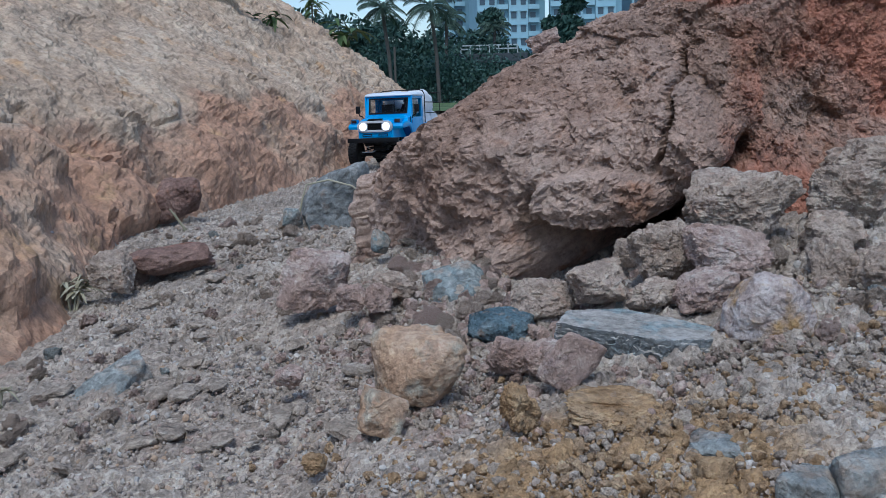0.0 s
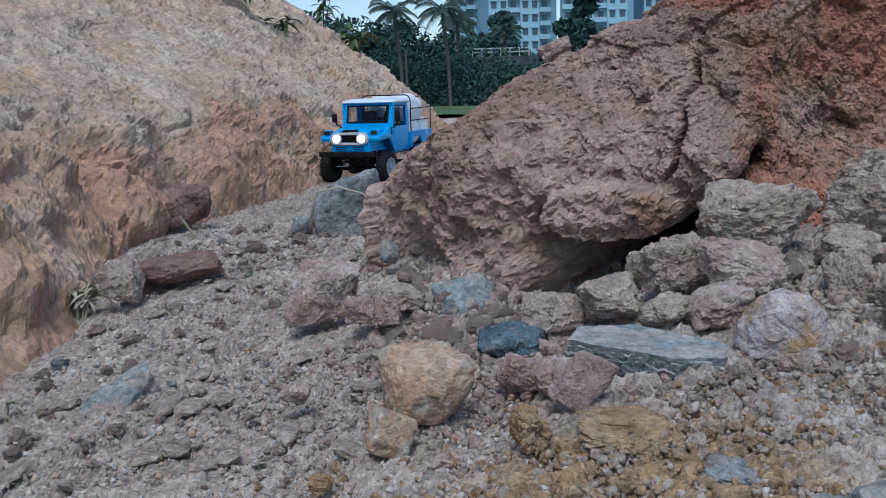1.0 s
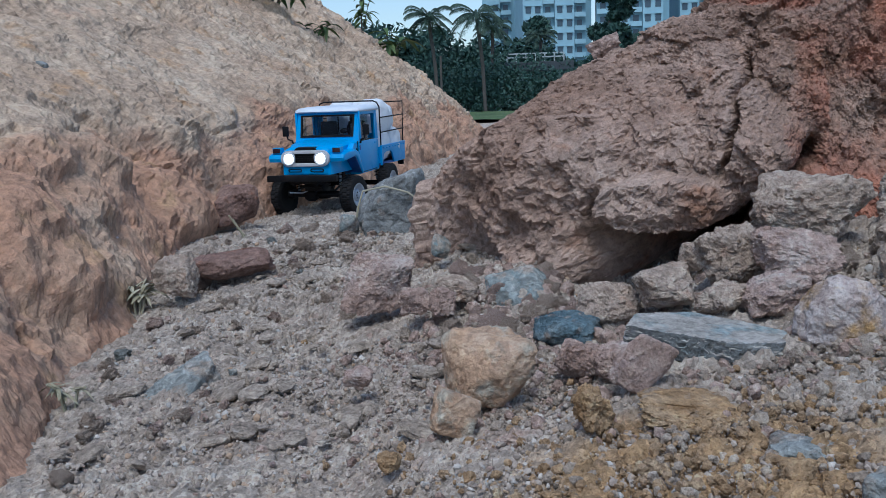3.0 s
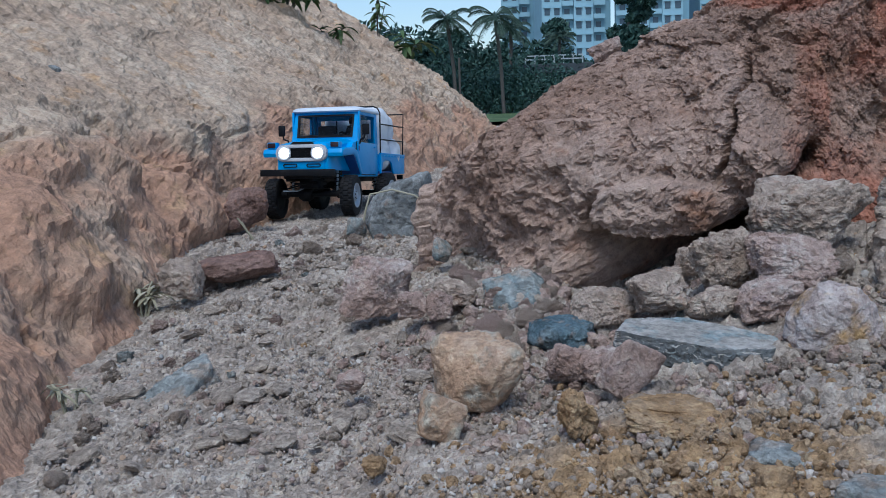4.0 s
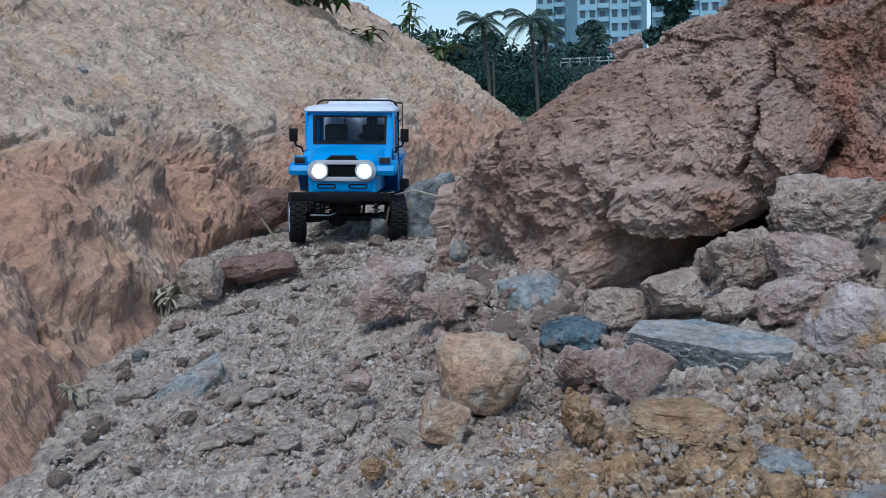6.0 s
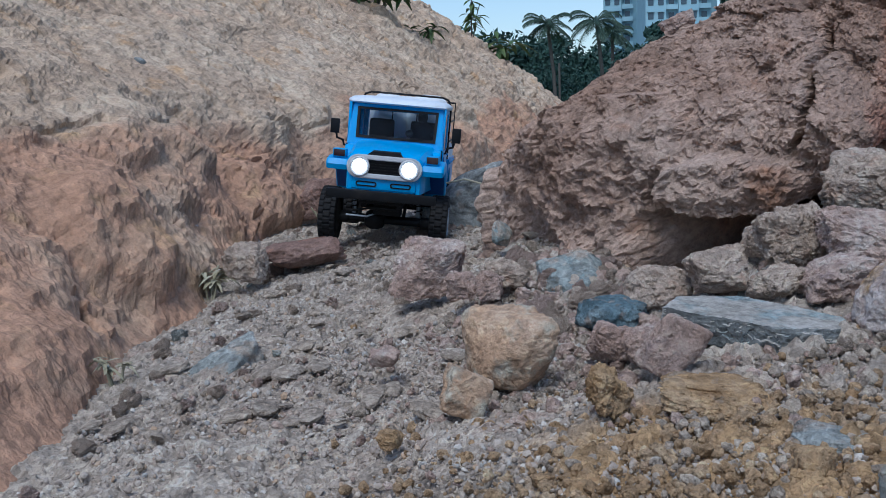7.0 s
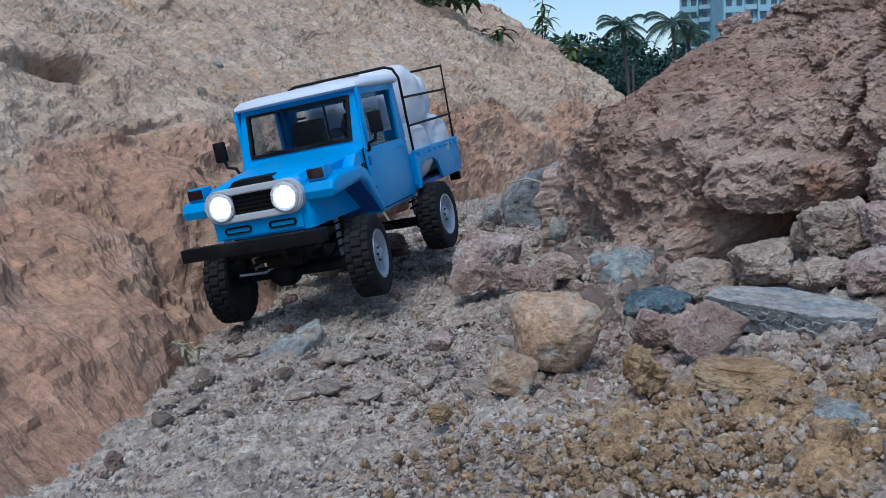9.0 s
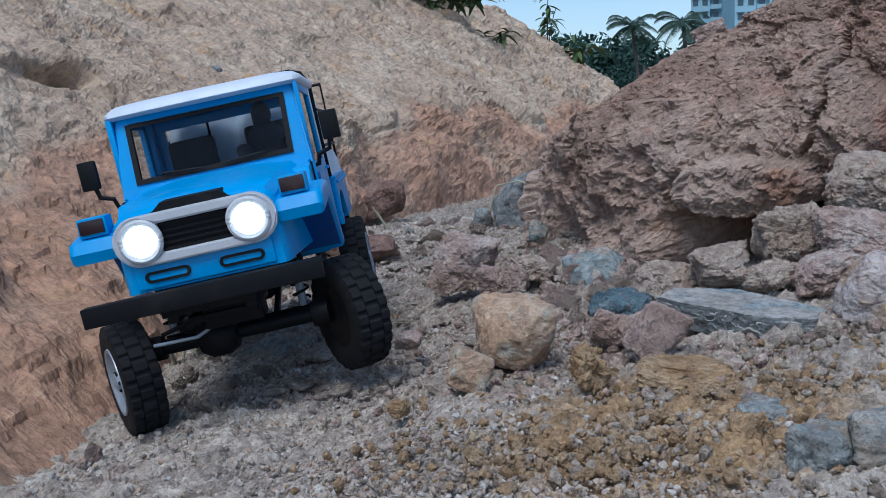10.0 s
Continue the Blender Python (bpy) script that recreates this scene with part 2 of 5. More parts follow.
# ---- the cut bank of clay along the track ----
def build_bank():
    ys = [-3.0, -2.6, -2.0, -1.4, -1.0, -0.7, -0.5, -0.35, -0.22, -0.12, -0.04, 0.02, 0.07, 0.12]
    while ys[-1] < 9.5:
        ys.append(ys[-1] + max(0.0042 * ys[-1], 0.0022))
    ys = np.array(ys)
    ds = np.concatenate([np.arange(-0.04, 0.45, 0.0036), 0.45 + 0.0042 * np.arange(90) * (1 + np.arange(90) / 60.0), [1.6, 2.2, 3.4, 3.6]])
    D, Y = np.meshgrid(ds, ys)
    d, y = D.ravel(), Y.ravel()
    gentle = np.interp(y, [0.4, 0.75, 1.16, 1.68, 2.5, 4], [1.5, 1.4, 1.0, 0.65, 0.8, 1.0])
    low = np.interp(d, [-0.04, 0.0, 0.03, 0.08, 0.15, 0.22, 0.35, 0.65, 0.85, 1.4, 3.4, 3.6], [-0.05, 0.0, 0.052, 0.118, 0.188, 0.24, 0.335, 0.54, 0.60, 0.62, 0.5, -0.1])
    shift = np.where(d < 0.15, d * gentle, d + 0.15 * (gentle - 1) * (1 - smooth(0.15, 0.4, d)))
    tall = np.interp(y, [1.6, 2.6, 3.5, 4.5, 5.6, 6.5, 7.5], [1.0, 1.08, 1.2, 1.28, 1.25, 1.14, 1.0]) - 0.93 * smooth(6.3, 8.8, y) - 0.98 * smooth(-1.8, -2.9, y)
    foot = bank_foot(y)
    base = lie(foot, y)
    x, z = foot - shift, base - 0.01 + low * tall
    p = np.stack([x, y, z], 1)
    level = low + 0.10 * fbm(np.stack([low * 4, y * 2.6, 0 * y + 4], 1), 4)
    lower = 1 - smooth(0.165, 0.215, level)
    big = 0.045 * fbm(p * 2.6 + 3, 2) + 0.020 * fbm(p * 9, 3)
    run = np.stack([p[:, 1] * 9 + p[:, 2] * 7, p[:, 2] * 3.5, p[:, 0] * 2], 1)
    streak = 0.010 * ridged(run, 3)
    blocks = np.abs(fbm(p * (16, 11, 24), 3))
    lumps = 0.007 * fbm(p * 34, 4) + 0.0025 * fbm(p * 120, 3)
    steps = 0.014 * np.clip(gnoise(np.stack([p[:, 1] * 5, p[:, 2] * 14, 0 * y], 1)) * 3, -1, 1) * lower
    out = big * smooth(-0.02, 0.06, d) + streak * (0.35 + 0.65 * (1 - lower)) + lumps + steps - 0.012 * blocks * lower - 0.004 + 0.05 * fbm(p * 8 + 70, 4) * smooth(2.2, 3.5, y) + (0.011 * chips(p * (11, 8, 16), 2) + 0.005 * chips(p * (30, 22, 40), 8) + 0.003 * chips(p * 95, 4)) * (0.22 + 1.1 * smooth(0.08, 0.25, gnoise(p * (5, 5, 11) + 33)) * (0.4 + 0.6 * lower)) * smooth(0.0, 0.03, d)
    crumb, tag = cells(np.stack([y, z * 1.25], 1) / 0.022, 51)
    out += (tag > 0.86) * 0.004 * np.sqrt(np.clip(1 - (crumb / 0.45) ** 2, 0, 1))
    for cy, cz, ry, rz, swell in ((0.99, 0.055, 0.075, 0.055, 0.030), (1.50, 0.050, 0.085, 0.055, 0.034), (1.33, 0.135, 0.05, 0.03, 0.018), (1.16, 0.15, 0.06, 0.025, 0.016)):
        out += swell * smooth(0.12, 0.6, np.exp(-(((y - cy) / ry) ** 2 + ((z - cz) / rz) ** 2)) + 0.16 * fbm(p * 22, 2))
    # shelf and hollow under it
    hole = np.exp(-(((y - 1.09) / 0.045) ** 4 + ((z - 0.256) / 0.010) ** 4))
    shelf = np.exp(-(((y - 1.06) / 0.10) ** 4 + ((z - 0.282) / 0.015) ** 4))
    out += 0.022 * shelf - 0.085 * hole
    seam = np.exp(-((level - 0.20) / 0.006) ** 2) * (gnoise(np.stack([y * 4, 0 * y, 0 * y + 8], 1)) > 0.02)
    out -= 0.012 * seam
    slope = smooth(-0.02, 0.05, d)
    fade = 1 - smooth(1.2, 2.5, d)
    x = x + out * 0.8 * fade
    z = z + out * 0.6 * fade * slope
    grit = np.random.RandomState(62).normal(size=(3, len(x))) * np.clip(0.2 * y, 0.12, 0.9) * fade
    x, z = x + 0.0008 * grit[0], z + 0.0009 * grit[2]
    me = link_mesh("clay_bank", np.stack([x, y + 0.0006 * grit[1], z], 1), grid_faces(len(ys), len(ds)), BANK, flat=True)
    float_layer(me, "red", lower * 0.55 + 0.12 + 0.5 * fbm(p * 5, 3))
    return tagged(new("clay_bank", me), "sloping cut bank of pale and reddish clay with cracks", "earth bank", kind="structure"), np.stack([x, y, z], 1)


BANK_SURFACE = build_bank()[1]


def on_bank(x, y):
    """Height of the bank at a place."""
    return float(BANK_SURFACE[np.argmin((BANK_SURFACE[:, 0] - x) ** 2 + (BANK_SURFACE[:, 1] - y) ** 2), 2])



# ---- stones ----
_spheres = {}


def sphere(level):
    if level not in _spheres:
        bm = bmesh.new()
        bmesh.ops.create_icosphere(bm, subdivisions=level, radius=1)
        _spheres[level] = (np.array([v.co[:] for v in bm.verts]), np.array([[v.index for v in f.verts] for f in bm.faces]))
        bm.free()
    return _spheres[level]


def hewn(dirs, planes, sharp=14.0):
    """Radius along each direction of the body that the planes (normal, distance) bound, with slightly worn edges."""
    n = np.array([q[0] for q in planes], float)
    n /= np.linalg.norm(n, axis=1)[:, None]
    inv = np.clip(dirs @ n.T, 1e-3, None) / np.array([q[1] for q in planes])
    return ((inv**sharp).sum(1)) ** (-1 / sharp)


def stone_mesh(name, seed, size, material, level=5, facets=9, rough=0.08, sharp=14.0, pitted=0.0):
    r = np.random.RandomState(seed)
    dirs, faces = sphere(level)
    n = r.normal(size=(facets, 3))
    n = np.concatenate([n, np.eye(3), -np.eye(3)])
    planes = [(v, 0.72 + 0.3 * r.rand()) for v in n[:facets]] + [(v, 0.95) for v in n[facets:]]
    v = dirs * hewn(dirs, planes, sharp)[:, None]
    o = r.rand(3) * 50
    lump = fbm(v * 1.7 + o, 3) * rough * 1.5 + chips(v * 2.2 + o, seed % 50) * rough * 0.75 + chips(v * 5 + o, 9) * rough * 0.4 + fbm(v * 8 + o, 3) * rough * 0.5
    lump -= pitted * np.clip(gnoise(v * 5 + o) - 0.12, 0, 1)
    v = v * (1 + lump)[:, None]
    crumbly = material in (CLOD, PINK, OCHRE)
    if crumbly:
        lump = 0.03 * ridged(v * 3.5 + o, 4) + 0.03 * fbm(v * 14 + o, 3)
        v = v * (1 + lump)[:, None] + 0.006 * r.normal(size=v.shape) * (5 / max(level, 4)) ** 2
    v = v / np.abs(v).max(0) * np.array(size) / 2
    return link_mesh(name, v, faces, material, flat=crumbly)


def stone(name, label, place, size, material, seed, turn=(0, 0, 0), level=5, facets=9, rough=0.08, sharp=14.0, category="stone", pitted=0.0, group=""):
    ob = new(name, stone_mesh(name, seed, size, material, level, facets, rough, sharp, pitted))
    ob.matrix_basis = pose(*place, *turn)
    return tagged(ob, label, category, group)


def build_boulder():
    dirs, faces = sphere(8)
    dirs = dirs + 0.5 * np.array((-0.4, -0.9, 0.15))
    dirs /= np.linalg.norm(dirs, axis=1)[:, None]
    c = np.array((0.30, 1.06, 0.19))
    planes = []
    for n, q in (
        ((-0.34, -0.94, 0.02), (0.16, 0.795, 0.16)),     # front
        ((-0.30, -0.72, 0.62), (0.10, 0.862, 0.215)),    # upper front, leaning back
        ((-0.88, -0.47, -0.04), (-0.072, 0.975, 0.12)),   # the end towards the track
        ((-0.62, -0.10, 0.78), (0.02, 1.0, 0.226)),      # top edge falling to the track
        ((-0.45, 0.25, 0.86), (0.16, 1.02, 0.274)),      # top
        ((-0.2, -0.3, 0.93), (0.33, 1.0, 0.34)),         # crown
        ((0.35, -0.86, 0.35), (0.33, 0.85, 0.22)),       # front beyond the fissure
        ((0.0, -0.35, -0.94), (0.12, 0.80, 0.035)),      # underside
        ((0, 0, -1), (0.3, 1.1, 0.0)), ((0.2, 1, 0.2), (0.3, 1.35, 0.2)), ((1, 0, 0), (0.66, 1.1, 0.2)), ((-0.6, 0.7, 0.2), (0.1, 1.25, 0.2)), ((0, 0, 1), (0.3, 1.1, 0.42)),
    ):
        n = np.array(n) / np.linalg.norm(n)
        planes.append((n, float(n @ (np.array(q) - c))))
    v = c + dirs * hewn(dirs, planes, 26.0)[:, None]
    big = 0.020 * fbm(v * 7 + 2, 3) - 0.006 * np.abs(fbm(v * (14, 14, 20), 3))
    plates = 0.010 * np.clip(gnoise(v * (10, 10, 17) + 40) * 4, -1, 1) + 0.006 * np.clip(gnoise(v * (26, 26, 34) + 11) * 4, -1, 1)
    small = 0.006 * fbm(v * 44, 4) + 0.0040 * fbm(v * 130, 3)
    plates = plates * 0.3 + 0.015 * chips(v * (4.5, 4.5, 6) + 1, 3) + 0.008 * chips(v * (9, 9, 11) + 1, 3) + 0.0050 * chips(v * (22, 22, 25), 6) * (0.4 + 1.2 * smooth(-0.1, 0.3, gnoise(v * 8 + 60))) + 0.004 * chips(v * 60, 12)
    move = big + plates + small - 0.012
    # fissures
    def fissure(px, pz, lean, top, bottom, wide, deep):
        wob = 0.008 * gnoise(np.stack([v[:, 2] * 38, 0 * move, 0 * move + px * 90], 1)) * 2
        line = np.abs(v[:, 0] - (px + lean * (v[:, 2] - pz)) - wob)
        return deep * np.exp(-((line / wide) ** 2)) * smooth(bottom - 0.01, bottom + 0.01, v[:, 2]) * (1 - smooth(top - 0.01, top + 0.02, v[:, 2])) * (v[:, 1] < 1.0)
    move -= fissure(0.178, 0.17, 0.25, 0.232, 0.135, 0.0024, 0.030)
    move -= fissure(0.062, 0.09, -0.1, 0.105, 0.07, 0.0018, 0.03)
    # the face steps back past the fissure
    back = smooth(0.205, 0.235, v[:, 0] + 0.55 * (v[:, 2] - 0.17)) * smooth(0.35, 0.16, v[:, 2]) * (v[:, 1] < 1.0)
    move -= 0.045 * back
    hollow = np.exp(-(((v[:, 0] - 0.112) / 0.050) ** 4)) * (1 - smooth(0.080, 0.092, v[:, 2])) * (v[:, 1] < 0.98)
    move -= 0.20 * hollow
    # the gap that climbs from the hollow past the lip's end
    across = (v[:, 2] - 0.075) - 0.85 * (v[:, 0] - 0.165)
    gap = np.exp(-((across / 0.016) ** 2)) * smooth(0.140, 0.160, v[:, 0]) * (1 - smooth(0.235, 0.27, v[:, 0])) * (v[:, 1] < 1.0)
    move -= 0.09 * gap
    lip = np.exp(-(((v[:, 0] - 0.125) / 0.05) ** 2 + ((v[:, 2] - 0.112) / 0.026) ** 2)) * (v[:, 1] < 0.98)
    move += 0.022 * smooth(0.3, 0.48, lip)
    out = dirs * (1, 1, 0.6)
    v = v + out * move[:, None]
    v = v + 0.0007 * np.random.RandomState(63).normal(size=v.shape)
    me = link_mesh("boulder", v, faces, BOULDER, flat=True)
    red = 0.66 * smooth(0.19, 0.3, v[:, 0] + 0.3 * (v[:, 2] - 0.2)) + 0.9 * fbm(v * 6 + 4, 3)
    float_layer(me, "red", red)
    return tagged(new("boulder", me), "large brown laterite boulder with deep cracks and an undercut", "boulder")


build_boulder()

# name, label, place, size, material, seed, turn, level, facets, roughness, sharpness
STONES = [
    ("stone", "rounded tan stone with a pale greenish flank on gravel", (-0.017, 0.577, 0.039), (0.050, 0.046, 0.053), TAN, 3, (8, 0, 20), 6, 12, 0.05, 12),
    ("stone", "small angular orange-tan stone leaning on gravel", (-0.034, 0.535, 0.0275), (0.030, 0.025, 0.026), TAN, 14, (0, 24, 30), 5, 8, 0.05, 20),
    ("stone", "flat blue-grey stone lying among pink rubble", (0.007, 0.80, 0.043), (0.054, 0.046, 0.018), BLUE, 45, (34, -10, 10), 5, 8, 0.04, 22),
    ("stone", "rough slate-blue stone half buried in rubble", (0.036, 0.69, 0.036), (0.052, 0.036, 0.028), TEAL, 33, (10, 8, -15), 5, 9, 0.09, 14),
    ("stone", "pale quartz stone with an ochre underside", (0.201, 0.595, 0.069), (0.052, 0.044, 0.046), WHITE_STONE, 52, (0, 10, 10), 6, 9, 0.06, 16),
    ("clod", "large rounded brown earth clod on the rubble pile", (0.222, 0.735, 0.112), (0.086, 0.07, 0.064), CLOD, 61, (0, 0, 20), 6, 12, 0.11, 9),
    ("clod", "rounded crumbly earth clod in the rubble pile", (0.160, 0.705, 0.088), (0.056, 0.05, 0.052), CLOD, 73, (0, -20, 0), 6, 10, 0.12, 9),
    ("clod", "knobbly pinkish earth clod in the rubble pile", (0.195, 0.675, 0.089), (0.062, 0.05, 0.042), PINK, 82, (0, 8, 0), 6, 10, 0.12, 9),
    ("clod", "small grey earth clod in the rubble pile", (0.171, 0.645, 0.070), (0.044, 0.036, 0.032), PINK, 95, (0, 0, 0), 5, 10, 0.12, 9),
    ("clod", "small grey earth clod in the rubble pile", (0.140, 0.655, 0.066), (0.032, 0.028, 0.022), CLOD, 97, (0, 0, 40), 5, 10, 0.12, 9),
    ("clod", "grey earth clod beside the boulder", (0.365, 0.83, 0.136), (0.085, 0.07, 0.05), CLOD, 104, (0, 0, 0), 5, 10, 0.12, 9),
    ("clod", "grey earth clod beside the boulder", (0.318, 0.77, 0.113), (0.074, 0.06, 0.054), CLOD, 112, (0, 10, 60), 6, 10, 0.12, 9),
    ("clod", "small grey earth clod in the rubble pile", (0.278, 0.71, 0.097), (0.048, 0.042, 0.036), CLOD, 121, (0, 0, 0), 5, 10, 0.12, 9),
    ("clod", "upright pale earth clod in the rubble pile", (0.264, 0.665, 0.081), (0.032, 0.036, 0.044), CLOD, 134, (0, 0, 0), 5, 10, 0.12, 9),
    ("clod", "grey earth clod in the rubble pile", (0.296, 0.645, 0.077), (0.055, 0.045, 0.046), CLOD, 138, (0, 0, 0), 5, 10, 0.12, 9),
    ("stone", "pinkish rough stone at the foot of the rubble", (-0.120, 0.838, 0.046), (0.060, 0.05, 0.058), PINK, 141, (0, 15, 0), 6, 9, 0.09, 14),
    ("stone", "small blue-grey pebble at the boulder's foot", (-0.072, 0.953, 0.060), (0.021, 0.018, 0.023), BLUE, 152, (0, 20, 0), 4, 9, 0.05, 14),
    ("rock", "dark grey layered rock wedged beside the boulder", (-0.185, 1.475, 0.050), (0.125, 0.10, 0.095), GREY, 167, (0, -16, 12), 6, 8, 0.05, 24),
    ("stone", "small blue-grey stone beside the dark rock", (-0.249, 1.42, 0.030), (0.032, 0.026, 0.028), BLUE, 171, (0, 0, 0), 4, 9, 0.05, 14),
    ("stone", "pale blue stone half buried in sandy soil", (-0.271, 0.745, -0.025), (0.066, 0.056, 0.040), PALE_BLUE, 187, (14, -14, 35), 5, 8, 0.06, 20),
    ("stone", "flat reddish stone at the foot of the bank", (-0.352, 1.16, 0.012), (0.105, 0.06, 0.032), RED_ROCK, 191, (4, -5, 5), 5, 8, 0.07, 22),
    ("stone", "greyish clod beside the flat stone", (-0.397, 1.085, 0.012), (0.050, 0.05, 0.052), CLOD, 204, (0, 0, 0), 5, 9, 0.1, 12),
    ("stone", "pink pointed shard standing in ochre soil", (0.073, 0.552, 0.050), (0.030, 0.016, 0.034), PINK, 213, (0, 28, 20), 5, 6, 0.04, 30),
    ("clod", "small brown clod in the rubble strip", (-0.080, 0.785, 0.040), (0.030, 0.026, 0.024), PINK, 222, (0, 0, 0), 5, 9, 0.12, 10),
    ("clod", "small brown clod in the rubble strip", (-0.058, 0.775, 0.043), (0.024, 0.022, 0.026), PINK, 231, (0, 0, 0), 5, 9, 0.12, 10),
    ("clod", "small brown clod in the rubble strip", (-0.047, 0.805, 0.048), (0.038, 0.03, 0.026), CLOD, 246, (0, 0, 0), 5, 9, 0.12, 10),
    ("clod", "crumbly upright ochre clod", (0.039, 0.503, 0.041), (0.026, 0.022, 0.028), OCHRE, 255, (0, 0, 0), 5, 9, 0.22, 9),
    ("clod", "low mound of crumbly ochre earth", (0.094, 0.512, 0.034), (0.062, 0.05, 0.024), OCHRE, 264, (0, 6, 0), 6, 14, 0.12, 6),
    ("clod", "small orange-ochre clod on the gravel", (0.117, 0.412, 0.043), (0.016, 0.014, 0.015), OCHRE, 277, (0, 0, 0), 5, 9, 0.08, 12),
    ("stone", "flat pale blue stone sunk in gravel", (0.133, 0.446, 0.0385), (0.040, 0.032, 0.012), PALE_BLUE, 283, (8, 6, 0), 5, 8, 0.08, 14),
    ("stone", "pale blue-grey stone sunk in gravel", (0.168, 0.385, 0.050), (0.032, 0.03, 0.028), PALE_BLUE, 294, (0, 0, 0), 5, 8, 0.06, 14),
    ("stone", "pale blue-grey stone sunk in gravel", (0.144, 0.380, 0.047), (0.022, 0.022, 0.020), PALE_BLUE, 298, (0, 0, 50), 5, 8, 0.06, 14),
    ("clod", "pale crumbly clod under the boulder's lip", (0.070, 0.705, 0.053), (0.046, 0.038, 0.034), CLOD, 303, (0, 14, 0), 5, 10, 0.1, 10),
    ("clod", "pale crumbly clod under the boulder's lip", (0.108, 0.69, 0.068), (0.045, 0.038, 0.032), CLOD, 312, (0, -8, 0), 5, 10, 0.1, 10),
    ("clod", "small clod in the hollow under the boulder", (0.141, 0.755, 0.077), (0.022, 0.02, 0.024), CLOD, 321, (0, 0, 0), 4, 10, 0.1, 10),
    ("clod", "purplish crumbly clod among the rubble", (0.040, 0.60, 0.040), (0.030, 0.028, 0.026), PINK, 333, (0, 0, 0), 5, 10, 0.13, 9),
    ("clod", "purplish crumbly clod among the rubble", (0.060, 0.585, 0.043), (0.026, 0.024, 0.024), PINK, 338, (0, 0, 0), 5, 10, 0.13, 9),
    ("clod", "small ochre clod on the gravel", (-0.068, 0.50, 0.014), (0.014, 0.013, 0.012), OCHRE, 344, (0, 0, 0), 4, 9, 0.12, 10),
    ("clod", "small reddish clod on the sand", (-0.105, 0.63, 0.022), (0.022, 0.02, 0.014), PINK, 351, (0, 0, 0), 4, 9, 0.1, 12),
    ("stone", "bluish grey stone stuck in the bank's slope", (-0.785, 1.56, 0.290), (0.026, 0.034, 0.022), GREY, 371, (0, 20, 0), 4, 8, 0.08, 16),
    ("stone", "greyish stone stuck in the bank's slope", (-0.765, 1.62, 0.281), (0.024, 0.028, 0.018), CLOD, 372, (0, 20, 0), 4, 8, 0.08, 16),
    ("stone", "grey stone stuck in the bank's slope", (-0.765, 2.13, 0.292), (0.026, 0.03, 0.02), GREY, 373, (0, 20, 0), 4, 8, 0.08, 16),
    ("stone", "pale rounded pebble stuck in the bank's foot", (-0.530, 1.215, 0.040), (0.016, 0.016, 0.013), WHITE_STONE, 381, (0, 0, 0), 4, 8, 0.05, 12),
    ("stone", "pale rounded pebble stuck in the bank's foot", (-0.520, 1.14, 0.012), (0.013, 0.013, 0.010), WHITE_STONE, 383, (0, 0, 30), 4, 8, 0.05, 12),
    ("clod", "upright yellow-ochre clod at the foot of the bank", (-0.492, 0.965, -0.025), (0.034, 0.03, 0.055), OCHRE, 385, (0, 18, 0), 5, 8, 0.1, 14),
    ("clod", "crumbly brown clod stuck on the bank's ledge", (-0.622, 1.22, 0.178), (0.030, 0.034, 0.024), PINK, 387, (0, 20, 0), 5, 9, 0.12, 12),
    ("clod", "crumbly brown clod stuck on the bank's ledge", (-0.632, 1.12, 0.165), (0.026, 0.03, 0.022), OCHRE, 389, (0, 20, 40), 5, 9, 0.12, 12),
    ("rock", "dark reddish lump at the foot of the bank", (-0.475, 1.60, 0.045), (0.085, 0.09, 0.075), RED_ROCK, 391, (0, 0, 20), 6, 10, 0.06, 12),
    ("clod", "dark brown clod lying on the boulder's edge", (0.098, 1.0, 0.256), (0.036, 0.03, 0.022), PINK, 366, (0, -20, 0), 5, 9, 0.1, 12),
]
for name, label, place, size, material, seed, turn, level, facets, rough, sharp in STONES:
    stone(name, label, place, size, material, seed, turn, level, facets, rough, sharp)


def broken_slab():
    """A thin slab: a pale weathered top over dark freshly broken edges."""
    dirs, faces = sphere(6)
    dirs = dirs * (1, 1, 0.35)
    dirs /= np.linalg.norm(dirs, axis=1)[:, None]
    planes = [((0, 0.03, 1), 0.0075), ((0, 0, -1), 0.010), ((-1, 0.1, 0.1), 0.044), ((-0.12, -1, -0.12), 0.019), ((0.45, -0.9, -0.1), 0.029), ((1, -0.1, 0), 0.049), ((0.3, 1, 0), 0.030), ((-0.5, 1, 0), 0.034)]
    v = dirs * hewn(dirs, planes, 50.0)[:, None]
    side = np.clip(1 - np.abs(v[:, 2:3]) / 0.009, 0, 1)
    v = v * (1 + 0.015 * chips(v * 90, 4) + 0.02 * fbm(v * 60, 3))[:, None] + 0.0016 * side * np.stack([chips(v * 220, 2), chips(v * 220 + 9, 3), 0 * v[:, 0]], 1)
    v[:, 2] += 0.0012 * fbm(v * 70 + 5, 4)
    me = link_mesh("slab", v, faces, SLAB_TOP)
    me.materials.append(GREY)
    f = v[faces]
    n = np.cross(f[:, 1] - f[:, 0], f[:, 2] - f[:, 0])
    up = n[:, 2] / np.linalg.norm(n, axis=1)
    me.polygons.foreach_set("material_index", (up < 0.55).astype(np.int32))
    me.set_sharp_from_angle(angle=radians(40))
    ob = new("stone_slab", me)
    ob.matrix_basis = pose(0.116, 0.605, 0.051, 5, 5, -13)
    return tagged(ob, "flat grey slab with a bluish top and dark broken side", "stone")


broken_slab()


